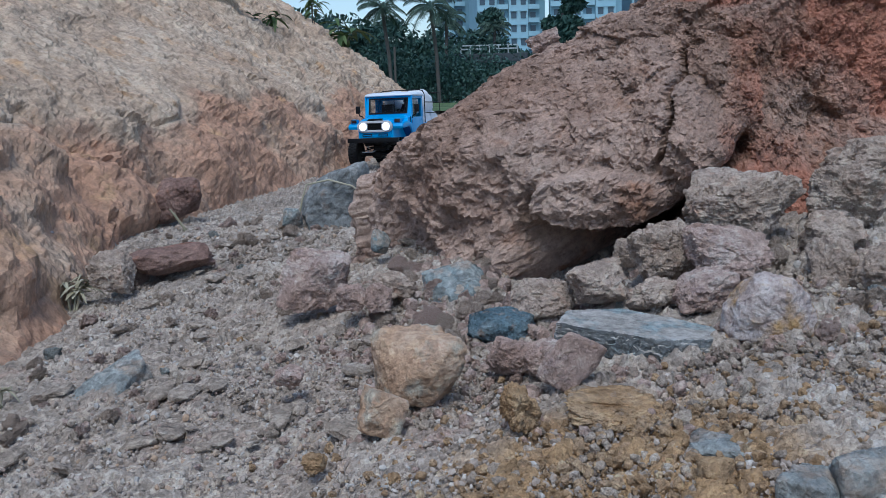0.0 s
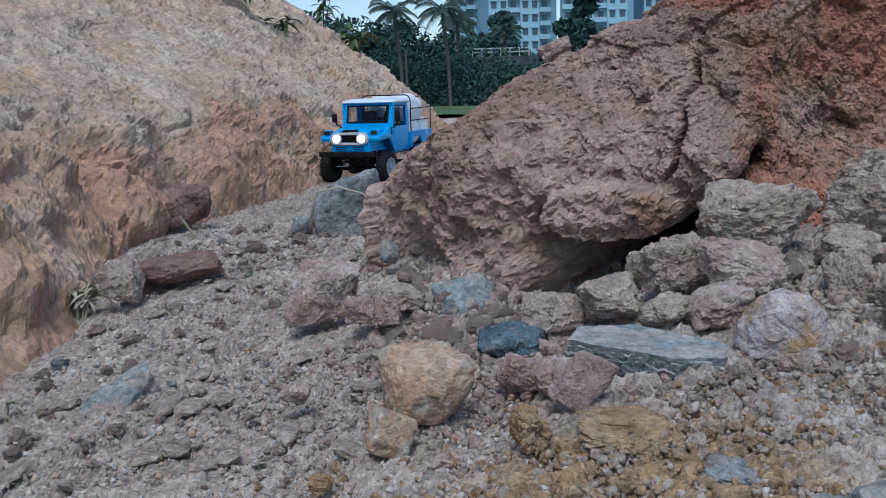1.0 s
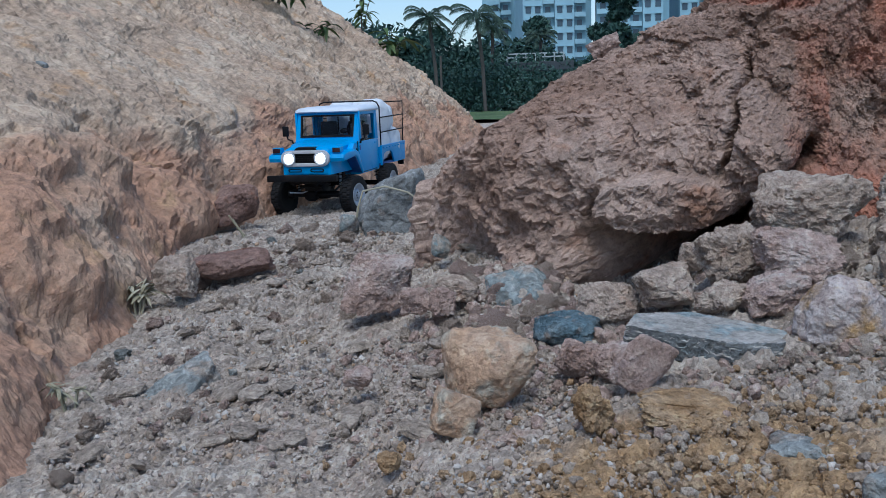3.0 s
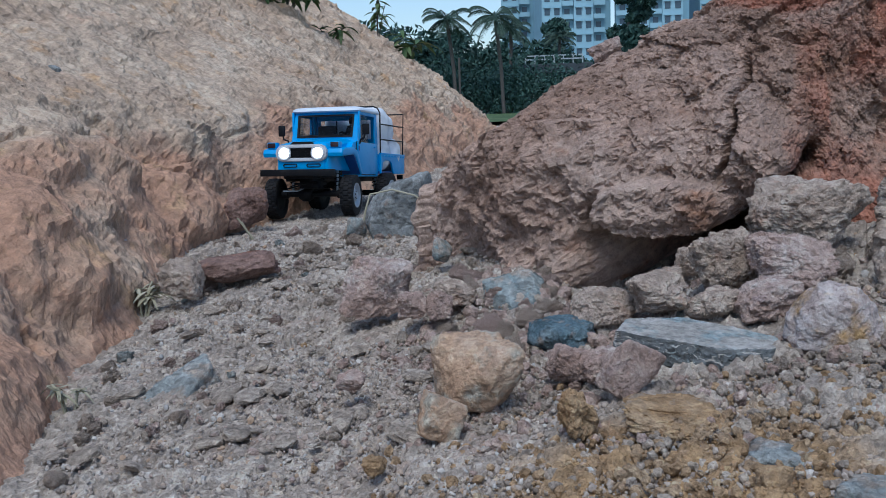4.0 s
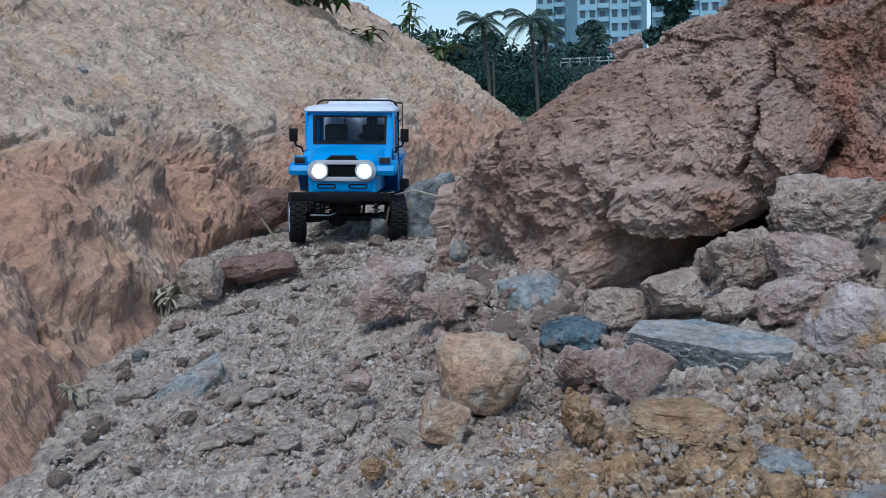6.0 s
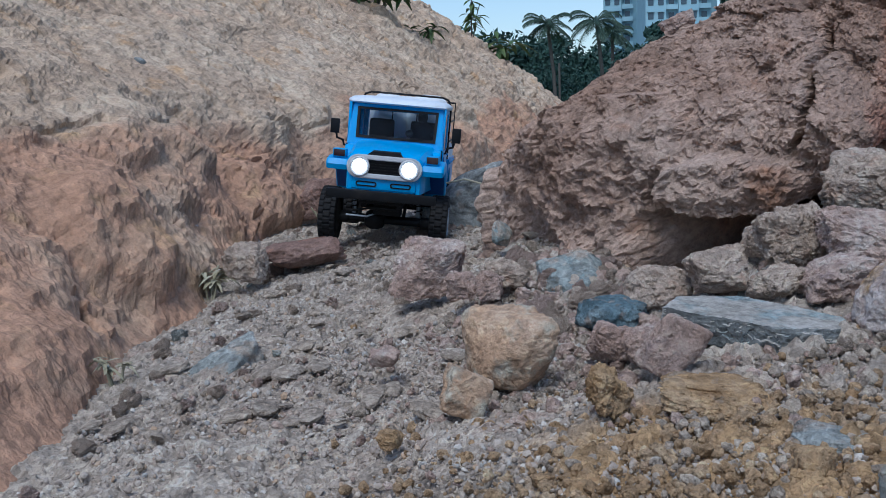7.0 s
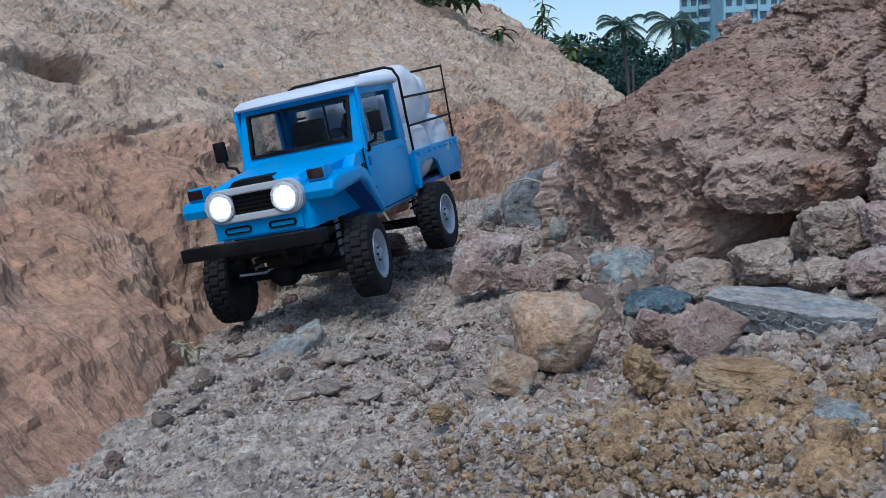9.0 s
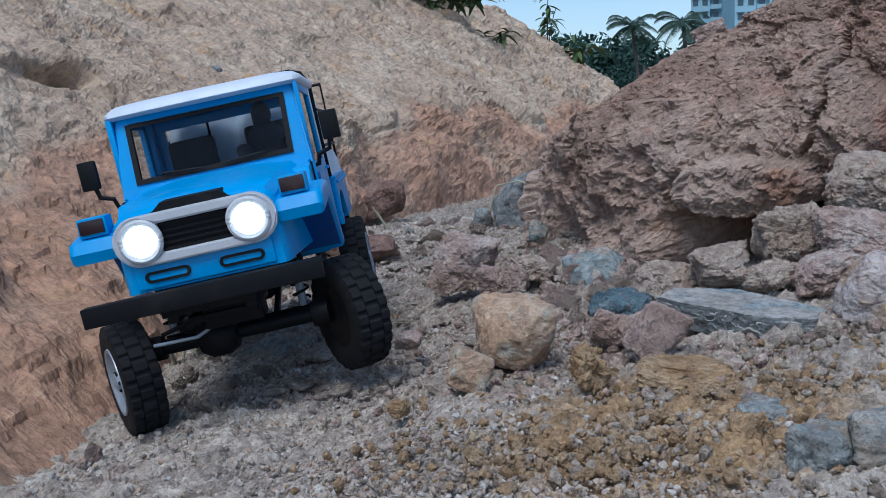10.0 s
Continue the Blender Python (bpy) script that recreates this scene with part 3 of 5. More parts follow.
def scatter_clods():
    """Loose clods of the rubble strip and the track, each a thing of its own."""
    r = np.random.RandomState(5)
    kinds = []
    for n in range(14):
        mat = (PINK, CLOD, CLOD, PINK, CLOD, OCHRE, BLUE)[n % 7]
        kinds.append(stone_mesh("clod", 700 + n, (1.0, 0.85 + 0.2 * r.rand(), 0.7 + 0.25 * r.rand()), mat, 4, 9, 0.2, 10))
    spots = []
    areas = [(0.02, 0.80, 0.075, 0.09, 90, 0.009, 0.024), (0.10, 0.62, 0.12, 0.07, 70, 0.006, 0.016), (-0.16, 1.0, 0.13, 0.16, 46, 0.006, 0.020),
             (-0.30, 1.35, 0.12, 0.18, 40, 0.010, 0.028), (0.08, 0.46, 0.10, 0.07, 45, 0.0035, 0.010), (-0.28, 0.72, 0.08, 0.12, 24, 0.006, 0.014), (0.27, 0.66, 0.07, 0.05, 30, 0.010, 0.024)]
    for _ in range(34):
        y = r.uniform(0.45, 1.5)
        spots.append((float(bank_foot(y)) + 0.022 + 0.03 * r.rand(), y, 0.004 + 0.016 * r.rand() ** 2))
    for cx, cy, sx, sy, count, a, b in areas:
        for _ in range(count):
            x, y = cx + sx * r.uniform(-1.2, 1.2), cy + sy * r.uniform(-1.2, 1.2)
            s = a + (b - a) * r.rand() ** 2
            if x < bank_foot(y) + 0.02 or (0.045 < x < 0.165 and y > 0.755):
                continue
            spots.append((x, y, s))
    crumbs = {}
    for x, y, s in spots:
        k = r.randint(len(kinds))
        ochre_here = x > 0.0 and y < 0.545
        if ochre_here and r.rand() < 0.9:
            k = 5 if r.rand() < 0.5 else 12
        elif kinds[k].materials[0] in (OCHRE, BLUE) and r.rand() < 0.8:
            k = r.choice([0, 1, 2, 3, 4])
        m = pose(x, y, float(lie(x, y)) + 0.2 * s + 0.002, *r.uniform(-40, 40, 2), r.uniform(0, 360)) @ Matrix.Scale(s, 4)
        if s < 0.0085:
            crumbs.setdefault(kinds[k].materials[0], []).append((k, np.array(m)))
            continue
        ob = new("clod", kinds[k])
        ob.matrix_basis = m
        tagged(ob, "loose crumbly earth clod lying on the ground", "stone", "loose clods on the track")
    for mat, pieces in crumbs.items():
        verts, faces, at = [], [], 0
        for k, m in pieces:
            co = np.empty(3 * len(kinds[k].vertices))
            kinds[k].vertices.foreach_get("co", co)
            idx = np.empty(3 * len(kinds[k].polygons), int)
            kinds[k].polygons.foreach_get("vertices", idx)
            verts.append(co.reshape(-1, 3) @ m[:3, :3].T + m[:3, 3])
            faces.append(idx.reshape(-1, 3) + at)
            at += len(verts[-1])
        tagged(new("crumbs", link_mesh("crumbs", np.concatenate(verts), np.concatenate(faces), mat)), "small crumbs of broken earth on the soil", "crumbs", kind="stuff")


scatter_clods()


def scatter_gravel():
    """Gravel too small and too many to count."""
    r = np.random.RandomState(9)
    base, faces = sphere(1)
    n = 42000
    y = 0.27 + 1.5 * r.rand(n) ** 1.6
    x = np.where(r.rand(n) < 0.6, 0.06 + 0.16 * r.normal(size=n), r.uniform(-0.42, 0.35, n)) * (0.55 + 0.5 * y)
    keep = (x > bank_foot(y) + 0.015)
    x, y = x[keep], y[keep]
    n = len(x)
    s = (0.0008 + 0.0024 * r.rand(n) ** 2.4) * (0.65 + 0.5 * y)
    turn = r.normal(size=(n, 3, 3))
    turn = np.linalg.qr(turn)[0]
    shape = base[None] * (0.65 + 0.5 * r.rand(n, len(base), 1)) * r.uniform(0.45, 1.15, (n, 1, 3))
    v = np.einsum("nij,nkj->nki", turn, shape) * s[:, None, None]
    lift = lie(x, y) + 0.006 * fbm(np.stack([x, y, 0 * x], 1) * 9, 4) + 0.25 * s + 0.0025
    v += np.stack([x, y, lift], 1)[:, None]
    f = (faces[None] + (np.arange(n) * len(base))[:, None, None]).reshape(-1, 3)
    me = link_mesh("gravel", v.reshape(-1, 3), f, GRAVEL, flat=True)
    return tagged(new("gravel", me), "fine mixed gravel lying on the soil", "gravel", kind="stuff")


def gravel_material():
    m, nt, b = blank("mixed_gravel", 0.9, spec=0.25)
    geo = nt.nodes.new("ShaderNodeNewGeometry")
    c = ramp(nt, geo.outputs["Random Per Island"], [(0.0, (0.25, 0.21, 0.18)), (0.3, (0.37, 0.32, 0.275)), (0.6, (0.45, 0.40, 0.35)), (0.78, (0.40, 0.29, 0.20)), (0.9, (0.37, 0.37, 0.355)), (1.0, (0.58, 0.54, 0.49))])
    c = mix(nt, 0.5, c, ramp(nt, noise_tex(nt, geo.outputs["Position"], 700, 4), [(0.3, (0.32, 0.32, 0.32)), (0.7, (0.7, 0.7, 0.7))]), "OVERLAY")
    nt.links.new(c, b.inputs["Base Color"])
    return m


def scatter_rubble():
    """Broken crumbs packed between the stones, and thin plates of dried crust on the sand: too many to pick apart."""
    r = np.random.RandomState(23)
    shapes = [stone_mesh("crumb", 900 + k, (1, 0.9, 0.75), SAND, 2, 7, 0.2, 16) for k in range(10)]
    base = []
    for me in shapes:
        co, idx = np.empty(3 * len(me.vertices)), np.empty(3 * len(me.polygons), int)
        me.vertices.foreach_get("co", co)
        me.polygons.foreach_get("vertices", idx)
        base.append((co.reshape(-1, 3), idx.reshape(-1, 3)))
    lots = {}
    for cx, cy, sx, sy, count, a, b, mats in (
        (0.05, 0.76, 0.12, 0.11, 1500, 0.0035, 0.015, (PINK_RUBBLE, PINK_RUBBLE, RUBBLE)), (0.13, 0.60, 0.16, 0.09, 1400, 0.003, 0.011, (RUBBLE, PINK_RUBBLE)), (0.08, 0.45, 0.11, 0.08, 1800, 0.0022, 0.0085, (OCHRE_RUBBLE, OCHRE_RUBBLE, OCHRE_RUBBLE, RUBBLE)),
        (-0.2, 1.15, 0.18, 0.25, 500, 0.004, 0.014, (RUBBLE,)), (-0.15, 0.72, 0.17, 0.22, 420, 0.0025, 0.008, (RUBBLE, RUBBLE, PINK_RUBBLE)), (0.25, 0.55, 0.10, 0.14, 1300, 0.0028, 0.009, (RUBBLE, RUBBLE, RUBBLE, OCHRE_RUBBLE))):
        for _ in range(count):
            x, y = cx + sx * r.normal() * 0.62, cy + sy * r.normal() * 0.62
            if x < bank_foot(y) + 0.015 or (0.05 < x < 0.16 and 0.765 < y):
                continue
            s = a * 0.8 + (b - a) * r.rand() ** 3.6
            lots.setdefault(mats[r.randint(len(mats))], []).append((pose(x, y, float(lie(x, y)) + 0.12 * s + 0.004, *r.uniform(-60, 60, 2), r.uniform(0, 360)), (s, s, s)))
    for _ in range(90):
        x, y = r.uniform(-0.36, -0.02), r.uniform(0.55, 1.45)
        if x < bank_foot(y) + 0.02:
            continue
        s = r.uniform(0.009, 0.034)
        lots.setdefault(RUBBLE, []).append((pose(x, y, float(lie(x, y)) + 0.006 + 0.008 * float(fbm(np.array([[x, y, 0]]) * 9, 4)[0]), *r.uniform(-14, 14, 2), r.uniform(0, 360)), (s, s * 0.7, s * 0.34)))
    for mat, pieces in lots.items():
        verts, faces, at = [], [], 0
        for m, s in pieces:
            co, idx = base[r.randint(len(base))]
            m = np.array(m)
            verts.append((co * s) @ m[:3, :3].T + m[:3, 3])
            faces.append(idx + at)
            at += len(co)
        tagged(new("rubble", link_mesh("rubble", np.concatenate(verts), np.concatenate(faces), mat, flat=True)), "loose broken crumbs and crust plates of dry earth", "rubble", kind="stuff")


GRAVEL = gravel_material()
RUBBLE = earth("grey_rubble", (0.31, 0.26, 0.215), (0.42, 0.36, 0.30), (0.52, 0.455, 0.39), 40.0, 620.0, 0.8)
PINK_RUBBLE = earth("pink_rubble", (0.33, 0.235, 0.195), (0.45, 0.345, 0.295), (0.54, 0.445, 0.405), 40.0, 620.0, 0.8, third=(0.43, 0.35, 0.34))
OCHRE_RUBBLE = earth("ochre_rubble", (0.31, 0.205, 0.115), (0.42, 0.295, 0.18), (0.50, 0.385, 0.265), 40.0, 620.0, 0.8)
scatter_gravel()
scatter_rubble()


# ---- building blocks for made things ----
def box(bm, lo, hi, bevel=0.0, seg=2):
    made = bmesh.ops.create_cube(bm, size=1)["verts"]
    for v in made:
        v.co = Vector([(a + b) / 2 + c * (b - a) for a, b, c in zip(lo, hi, v.co)])
    if bevel:
        edges = list({e for v in made for e in v.link_edges})
        bmesh.ops.bevel(bm, geom=edges, offset=bevel, segments=seg, affect="EDGES", profile=0.6)
    return bm


def prism(bm, outline, axis, a, b, bevel=0.0, seg=2):
    """An outline of two coordinates drawn out along an axis from a to b."""
    def put(p, w):
        q = list(p)
        q.insert(axis, w)
        return bm.verts.new(q)
    one, two = [put(p, a) for p in outline], [put(p, b) for p in outline]
    n = len(outline)
    faces = [bm.faces.new(one), bm.faces.new(two[::-1])] + [bm.faces.new((one[i], two[i], two[(i + 1) % n], one[(i + 1) % n])) for i in range(n)]
    bmesh.ops.recalc_face_normals(bm, faces=faces)
    if bevel:
        bmesh.ops.bevel(bm, geom=list({e for f in faces[:2] for e in f.edges}), offset=bevel, segments=seg, affect="EDGES", profile=0.6)
    return bm


def skin(bm, sections, closed=True):
    """A closed skin through rings of the same number of points."""
    rings = [[bm.verts.new(p) for p in s] for s in sections]
    n = len(rings[0])
    faces = []
    for a, b in zip(rings, rings[1:]):
        faces += [bm.faces.new((a[i], a[(i + 1) % n], b[(i + 1) % n], b[i])) for i in range(n)]
    if closed:
        faces += [bm.faces.new(rings[0][::-1]), bm.faces.new(rings[-1])]
    bmesh.ops.recalc_face_normals(bm, faces=faces)
    return bm


def tube(bm, points, r, n=8, closed=False):
    pts = [Vector(p) for p in points]
    rings = []
    for i, p in enumerate(pts):
        a, b = pts[i - 1] if (i or closed) else p, pts[(i + 1) % len(pts)] if (i + 1 < len(pts) or closed) else p
        q = (b - a).to_track_quat("Z", "Y")
        rings.append([p + q @ Vector((r * math.cos(k * math.tau / n), r * math.sin(k * math.tau / n), 0)) for k in range(n)])
    if closed:
        rings.append(rings[0])
    return skin(bm, rings, not closed)


def lathe(bm, profile, n=32, centre=(0, 0, 0), axis=0, shut=True):
    """Rings (along, radius) turned about the axis."""
    rings = []
    for along, r in profile:
        ring = []
        for k in range(n):
            c, s = r * math.cos(k * math.tau / n), r * math.sin(k * math.tau / n)
            p = [c, s]
            p.insert(axis, along)
            ring.append(Vector(p) + Vector(centre))
        rings.append(ring)
    return skin(bm, rings, shut)


SIZE = 1.13  # the truck's parts are drawn at 1:12 and enlarged by this


def part(name, bm, material, parent, label="", smooth_angle=35, at=None, size=SIZE):
    bmesh.ops.scale(bm, vec=(size,) * 3, verts=bm.verts)
    me = bpy.data.meshes.new(name)
    bm.to_mesh(me)
    bm.free()
    me.materials.append(material)
    if smooth_angle:
        me.shade_smooth()
        me.set_sharp_from_angle(angle=radians(smooth_angle))
    ob = new(name, me)
    ob.parent = parent
    if at:
        ob.location = [v * size for v in at]
    return tagged(ob, label)


def made(f, *args, **more):
    bm = bmesh.new()
    f(bm, *args, **more)
    return bm


def coated(name, colour, rough, metal=0.0, dust=0.25, dust_colour=(0.34, 0.28, 0.23), spec=0.5):
    """Smooth surface with a film of dust, scuffs and slight unevenness."""
    m, nt, b = blank(name, rough, metal, colour, spec)
    where = nt.nodes.new("ShaderNodeTexCoord").outputs["Object"]
    film = span(nt, noise_tex(nt, where, 45, 7, 0.7), 0.52, 0.75)
    times = node(nt, "ShaderNodeMath")
    times.operation = "MULTIPLY"
    times.inputs[1].default_value = dust
    nt.links.new(film, times.inputs[0])
    c = mix(nt, times.outputs[0], mix(nt, 0.15, colour, noise_colour(nt, where, 260), "OVERLAY"), dust_colour)
    nt.links.new(c, b.inputs["Base Color"])
    rr = node(nt, "ShaderNodeMapRange")
    rr.inputs[3].default_value, rr.inputs[4].default_value = rough, min(1, rough + 0.35)
    nt.links.new(film, rr.inputs[0])
    nt.links.new(rr.outputs[0], b.inputs["Roughness"])
    bump = node(nt, "ShaderNodeBump", Strength=0.12, Distance=0.0005)
    nt.links.new(noise_tex(nt, where, 320, 3), bump.inputs["Height"])
    nt.links.new(bump.outputs[0], b.inputs["Normal"])
    return m


def noise_colour(nt, where, scale):
    return ramp(nt, noise_tex(nt, where, scale, 3), [(0.3, (0.38, 0.38, 0.38)), (0.7, (0.62, 0.62, 0.62))])


PAINT = coated("blue_paint", (0.004, 0.305, 0.70), 0.34, dust=0.1, spec=0.35)
# darker version of the body blue for wheel wells, hinges and bed floor
PAINT_DARK = coated("dark_blue_paint", (0.006, 0.075, 0.30), 0.5, dust=0.2)
ROOF = coated("white_roof_paint", (0.62, 0.70, 0.78), 0.45, dust=0.2)
BLACK = coated("black_plastic", (0.005, 0.006, 0.008), 0.55, dust=0.05, spec=0.2)
RUBBER = coated("tyre_rubber", (0.010, 0.011, 0.013), 0.8, dust=0.3, dust_colour=(0.08, 0.075, 0.07), spec=0.25)
STEEL = coated("grey_metal", (0.31, 0.37, 0.44), 0.4, 0.25, dust=0.3)
BEZEL = coated("pale_grey_bezel", (0.50, 0.53, 0.57), 0.45, dust=0.15)
SEAT = coated("dark_seat", (0.03, 0.033, 0.04), 0.7, dust=0.1)
SACK = coated("white_woven_sack", (0.66, 0.71, 0.76), 0.85, dust=0.25)
AMBER = coated("dark_red_lens", (0.022, 0.007, 0.011), 0.3, dust=0.1)
DOLL = coated("doll_dark_cloth", (0.045, 0.045, 0.055), 0.8, dust=0.2)


def glass_material():
    m, nt, b = blank("tinted_glass", 0.04, colour=(0.62, 0.72, 0.78))
    b.inputs["Transmission Weight"].default_value = 1.0
    b.inputs["IOR"].default_value = 1.16
    return m


def lamp_material():
    m, nt, b = blank("headlight_glow", 0.3, colour=(0.9, 0.95, 1.0))
    b.inputs["Emission Color"].default_value = (0.86, 0.95, 1.0, 1)
    b.inputs["Emission Strength"].default_value = 2.2
    return m


GLASS, LAMP = glass_material(), lamp_material()


# ---- the model truck: forward is -y, its left side is +x ----
def ring_loop(half_w, half_h, n=10, r=None):
    """A stadium or rounded outline in x and z."""
    r = r or half_h
    out = []
    for cx, cz, a0 in ((half_w - r, half_h - r, 0), (-half_w + r, half_h - r, 90), (-half_w + r, -half_h + r, 180), (half_w - r, -half_h + r, 270)):
        out += [(cx + r * math.cos(radians(a0 + 90 * k / n)), cz + r * math.sin(radians(a0 + 90 * k / n))) for k in range(n + 1)]
    return out


def frame_ring(bm, outer, inner, front, back, lean=None):
    """A ring between two outlines (x, z) of equal count; y from front to back, leaning by lean(z)."""
    lean = lean or (lambda z: 0.0)
    loops = [[(x, y + lean(z), z) for x, z in o] for o, y in ((outer, front), (inner, front), (inner, back), (outer, back))]
    vs = [[bm.verts.new(p) for p in loop] for loop in loops]
    n = len(outer)
    fs = [bm.faces.new((vs[a][i], vs[a][(i + 1) % n], vs[(a + 1) % 4][(i + 1) % n], vs[(a + 1) % 4][i])) for a in range(4) for i in range(n)]
    bmesh.ops.recalc_face_normals(bm, faces=fs)


def moved(outline, x, z):
    return [(a + x, b + z) for a, b in outline]


def build_truck():
    truck = new("toy_truck")
    tagged(truck, "blue radio-controlled model pickup with white roof and lit headlights", "toy truck")
    # cab and nose
    nose = lambda y, w, top, low: [(-w, y, low), (-w, y, top - 0.006), (-w + 0.005, y, top - 0.001), (-w * 0.5, y, top + 0.0015), (0, y, top + 0.002), (w * 0.5, y, top + 0.0015), (w - 0.005, y, top - 0.001), (w, y, top - 0.006), (w, y, low)]
    part("hood", made(skin, [nose(-0.1745, 0.043, 0.1115, 0.07), nose(-0.172, 0.045, 0.1135, 0.07), nose(-0.13, 0.048, 0.119, 0.07), nose(-0.078, 0.053, 0.1245, 0.07)]), PAINT, truck)
    part("hood_scoop", made(skin, [[(-0.022, -0.1752, 0.1118), (-0.016, -0.1752, 0.1165), (0.016, -0.1752, 0.1165), (0.022, -0.1752, 0.1118)],
                                   [(-0.022, -0.165, 0.113), (-0.016, -0.160, 0.1172), (0.016, -0.160, 0.1172), (0.022, -0.165, 0.113)]]), BLACK, truck, "black hood vent")
    part("cab_tub", made(box, (-0.061, -0.082, 0.060), (0.061, 0.025, 0.118), 0.003), PAINT, truck)
    part("dashboard", made(box, (-0.055, -0.070, 0.118), (0.055, -0.056, 0.1265), 0.002), SEAT, truck, "black dashboard")
    part("cab_floor", made(box, (-0.057, -0.056, 0.1175), (0.057, 0.017, 0.1195)), SEAT, truck, "dark cab floor")
    lean = lambda z: (z - 0.1286) * 0.263
    screen = lambda wb, wt, zb, zt: [(wt, zt), (-wt, zt), (-wb, zb), (wb, zb)]
    bm = bmesh.new()
    frame_ring(bm, screen(0.062, 0.0585, 0.118, 0.1735), screen(0.0500, 0.0510, 0.1290, 0.1665), -0.0785, -0.0725, lean)
    bmesh.ops.bevel(bm, geom=[e for e in bm.edges], offset=0.0012, segments=2, affect="EDGES")
    part("windscreen_frame", bm, PAINT, truck)
    bm = bmesh.new()
    frame_ring(bm, screen(0.0512, 0.0522, 0.1280, 0.1672), screen(0.0478, 0.0490, 0.1312, 0.1645), -0.0798, -0.076, lean)
    part("windscreen_gasket", bm, BLACK, truck, "black rubber gasket")
    o = screen(0.0482, 0.0494, 0.1308, 0.1649)
    bm = made(skin, [[(x, y + lean(z), z) for x, z in o] for y in (-0.0778, -0.0772)])
    pane = part("windscreen", bm, GLASS, truck, "clear tinted glass", 0)
    pane.visible_shadow = False
    for s in (-1, 1):
        part("wiper", made(tube, [(s * 0.006, -0.0815, 0.1305), (s * 0.034, -0.0805, 0.1325)], 0.0006, 6), BLACK, truck)
    bm = bmesh.new()
    frame_ring(bm, screen(0.0605, 0.0585, 0.118, 0.1735), screen(0.050, 0.049, 0.128, 0.163), 0.020, 0.025)
    part("cab_back", bm, PAINT, truck)
    for x in (-0.017, 0.017):
        part("window_bar", made(box, (x - 0.0008, 0.021, 0.128), (x + 0.0008, 0.023, 0.163)), BLACK, truck)
    # roof: a shallow crowned cap with a drip edge
    def cap(w, y0, y1, z):
        return [(x * w, y0 + (y1 - y0) * t, z) for x, t in ((-1, 0.08), (-0.93, 0), (-0.5, -0.03), (0, -0.04), (0.5, -0.03), (0.93, 0), (1, 0.08), (1, 0.92), (0.93, 1), (-0.93, 1), (-1, 0.92))]
    part("roof", made(skin, [cap(0.0640, -0.071, 0.030, 0.1715), cap(0.0655, -0.073, 0.031, 0.1735), cap(0.0650, -0.072, 0.0305, 0.1765), cap(0.0600, -0.066, 0.027, 0.1800), cap(0.048, -0.052, 0.017, 0.1820), cap(0.02, -0.03, 0.0, 0.1828)]), ROOF, truck, "white roof", 50)
    for s in (-1, 1):
        a, b = sorted((s * 0.0595, s * 0.0632))
        door = part("door", made(prism, [(-0.0835, 0.119), (-0.0835, 0.088), (-0.076, 0.072), (-0.068, 0.064), (0.008, 0.064), (0.010, 0.119)], 0, a, b, 0.0009), PAINT, truck)
        part("door_seal", made(prism, [(-0.0848, 0.1195), (-0.0848, 0.0875), (-0.0770, 0.0710), (-0.0685, 0.0627), (0.0092, 0.0627), (0.0113, 0.1195)], 0, *sorted((s * 0.0600, s * 0.0616))), BLACK, door, "dark door gap")
        bm = bmesh.new()
        for lo, hi in (((-0.0720, 0.118), (-0.0665, 0.1725)), ((0.0045, 0.118), (0.0100, 0.1725)), ((-0.0665, 0.166), (0.0045, 0.1725))):
            box(bm, (a, lo[0], lo[1]), (b - 0.001 if s > 0 else b, hi[0], hi[1]), 0.0006)
        part("window_frame", bm, PAINT, door)
        bm = made(box, (s * 0.0612 - 0.0003, -0.0665, 0.119), (s * 0.0612 + 0.0003, -0.030, 0.166))
        g = part("window_pane", bm, GLASS, door, "clear tinted glass", 0)
        g.visible_shadow = False
        part("door_handle", made(box, (min(s * 0.063, s * 0.0652), -0.004, 0.111), (max(s * 0.063, s * 0.0652), 0.006, 0.1135), 0.0006), PAINT, door)
        for z in (0.082, 0.108):
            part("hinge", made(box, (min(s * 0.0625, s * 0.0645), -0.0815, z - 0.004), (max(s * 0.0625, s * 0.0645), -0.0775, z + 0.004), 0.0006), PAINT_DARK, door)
        vent = [(-0.0925, 0.1065), (-0.0885, 0.1075), (-0.0868, 0.1010), (-0.0885, 0.0945), (-0.0905, 0.0955)]
        part("cowl_side", made(prism, [(-0.112, 0.106), (-0.086, 0.066), (-0.080, 0.066), (-0.080, 0.1195), (-0.1, 0.1175)], 0, *sorted((s * 0.044, s * 0.0606)), 0.0016), PAINT, truck)
        part("side_vent", made(tube, [(s * 0.0608, a2, b2) for a2, b2 in vent], 0.0008, 5, True), BLACK, truck, "dark side vent")
        part("cab_pillar", made(box, (min(s * 0.0555, s * 0.0612), 0.0102, 0.118), (max(s * 0.0555, s * 0.0612), 0.0198, 0.1735), 0.0012), PAINT, truck)
        # front wing: flat top, rounded tip, falling to the sill behind the wheel
        x0, x1 = sorted((s * 0.043, s * 0.0705))
        wing = [(-0.174, 0.092), (-0.176, 0.098), (-0.173, 0.1045), (-0.160, 0.1075), (-0.118, 0.1085), (-0.104, 0.104), (-0.080, 0.066), (-0.0865, 0.062), (-0.110, 0.092), (-0.121, 0.0965), (-0.150, 0.0935)]
        part("fender", made(prism, wing, 0, x0, x1, 0.0040, 4), PAINT, truck)
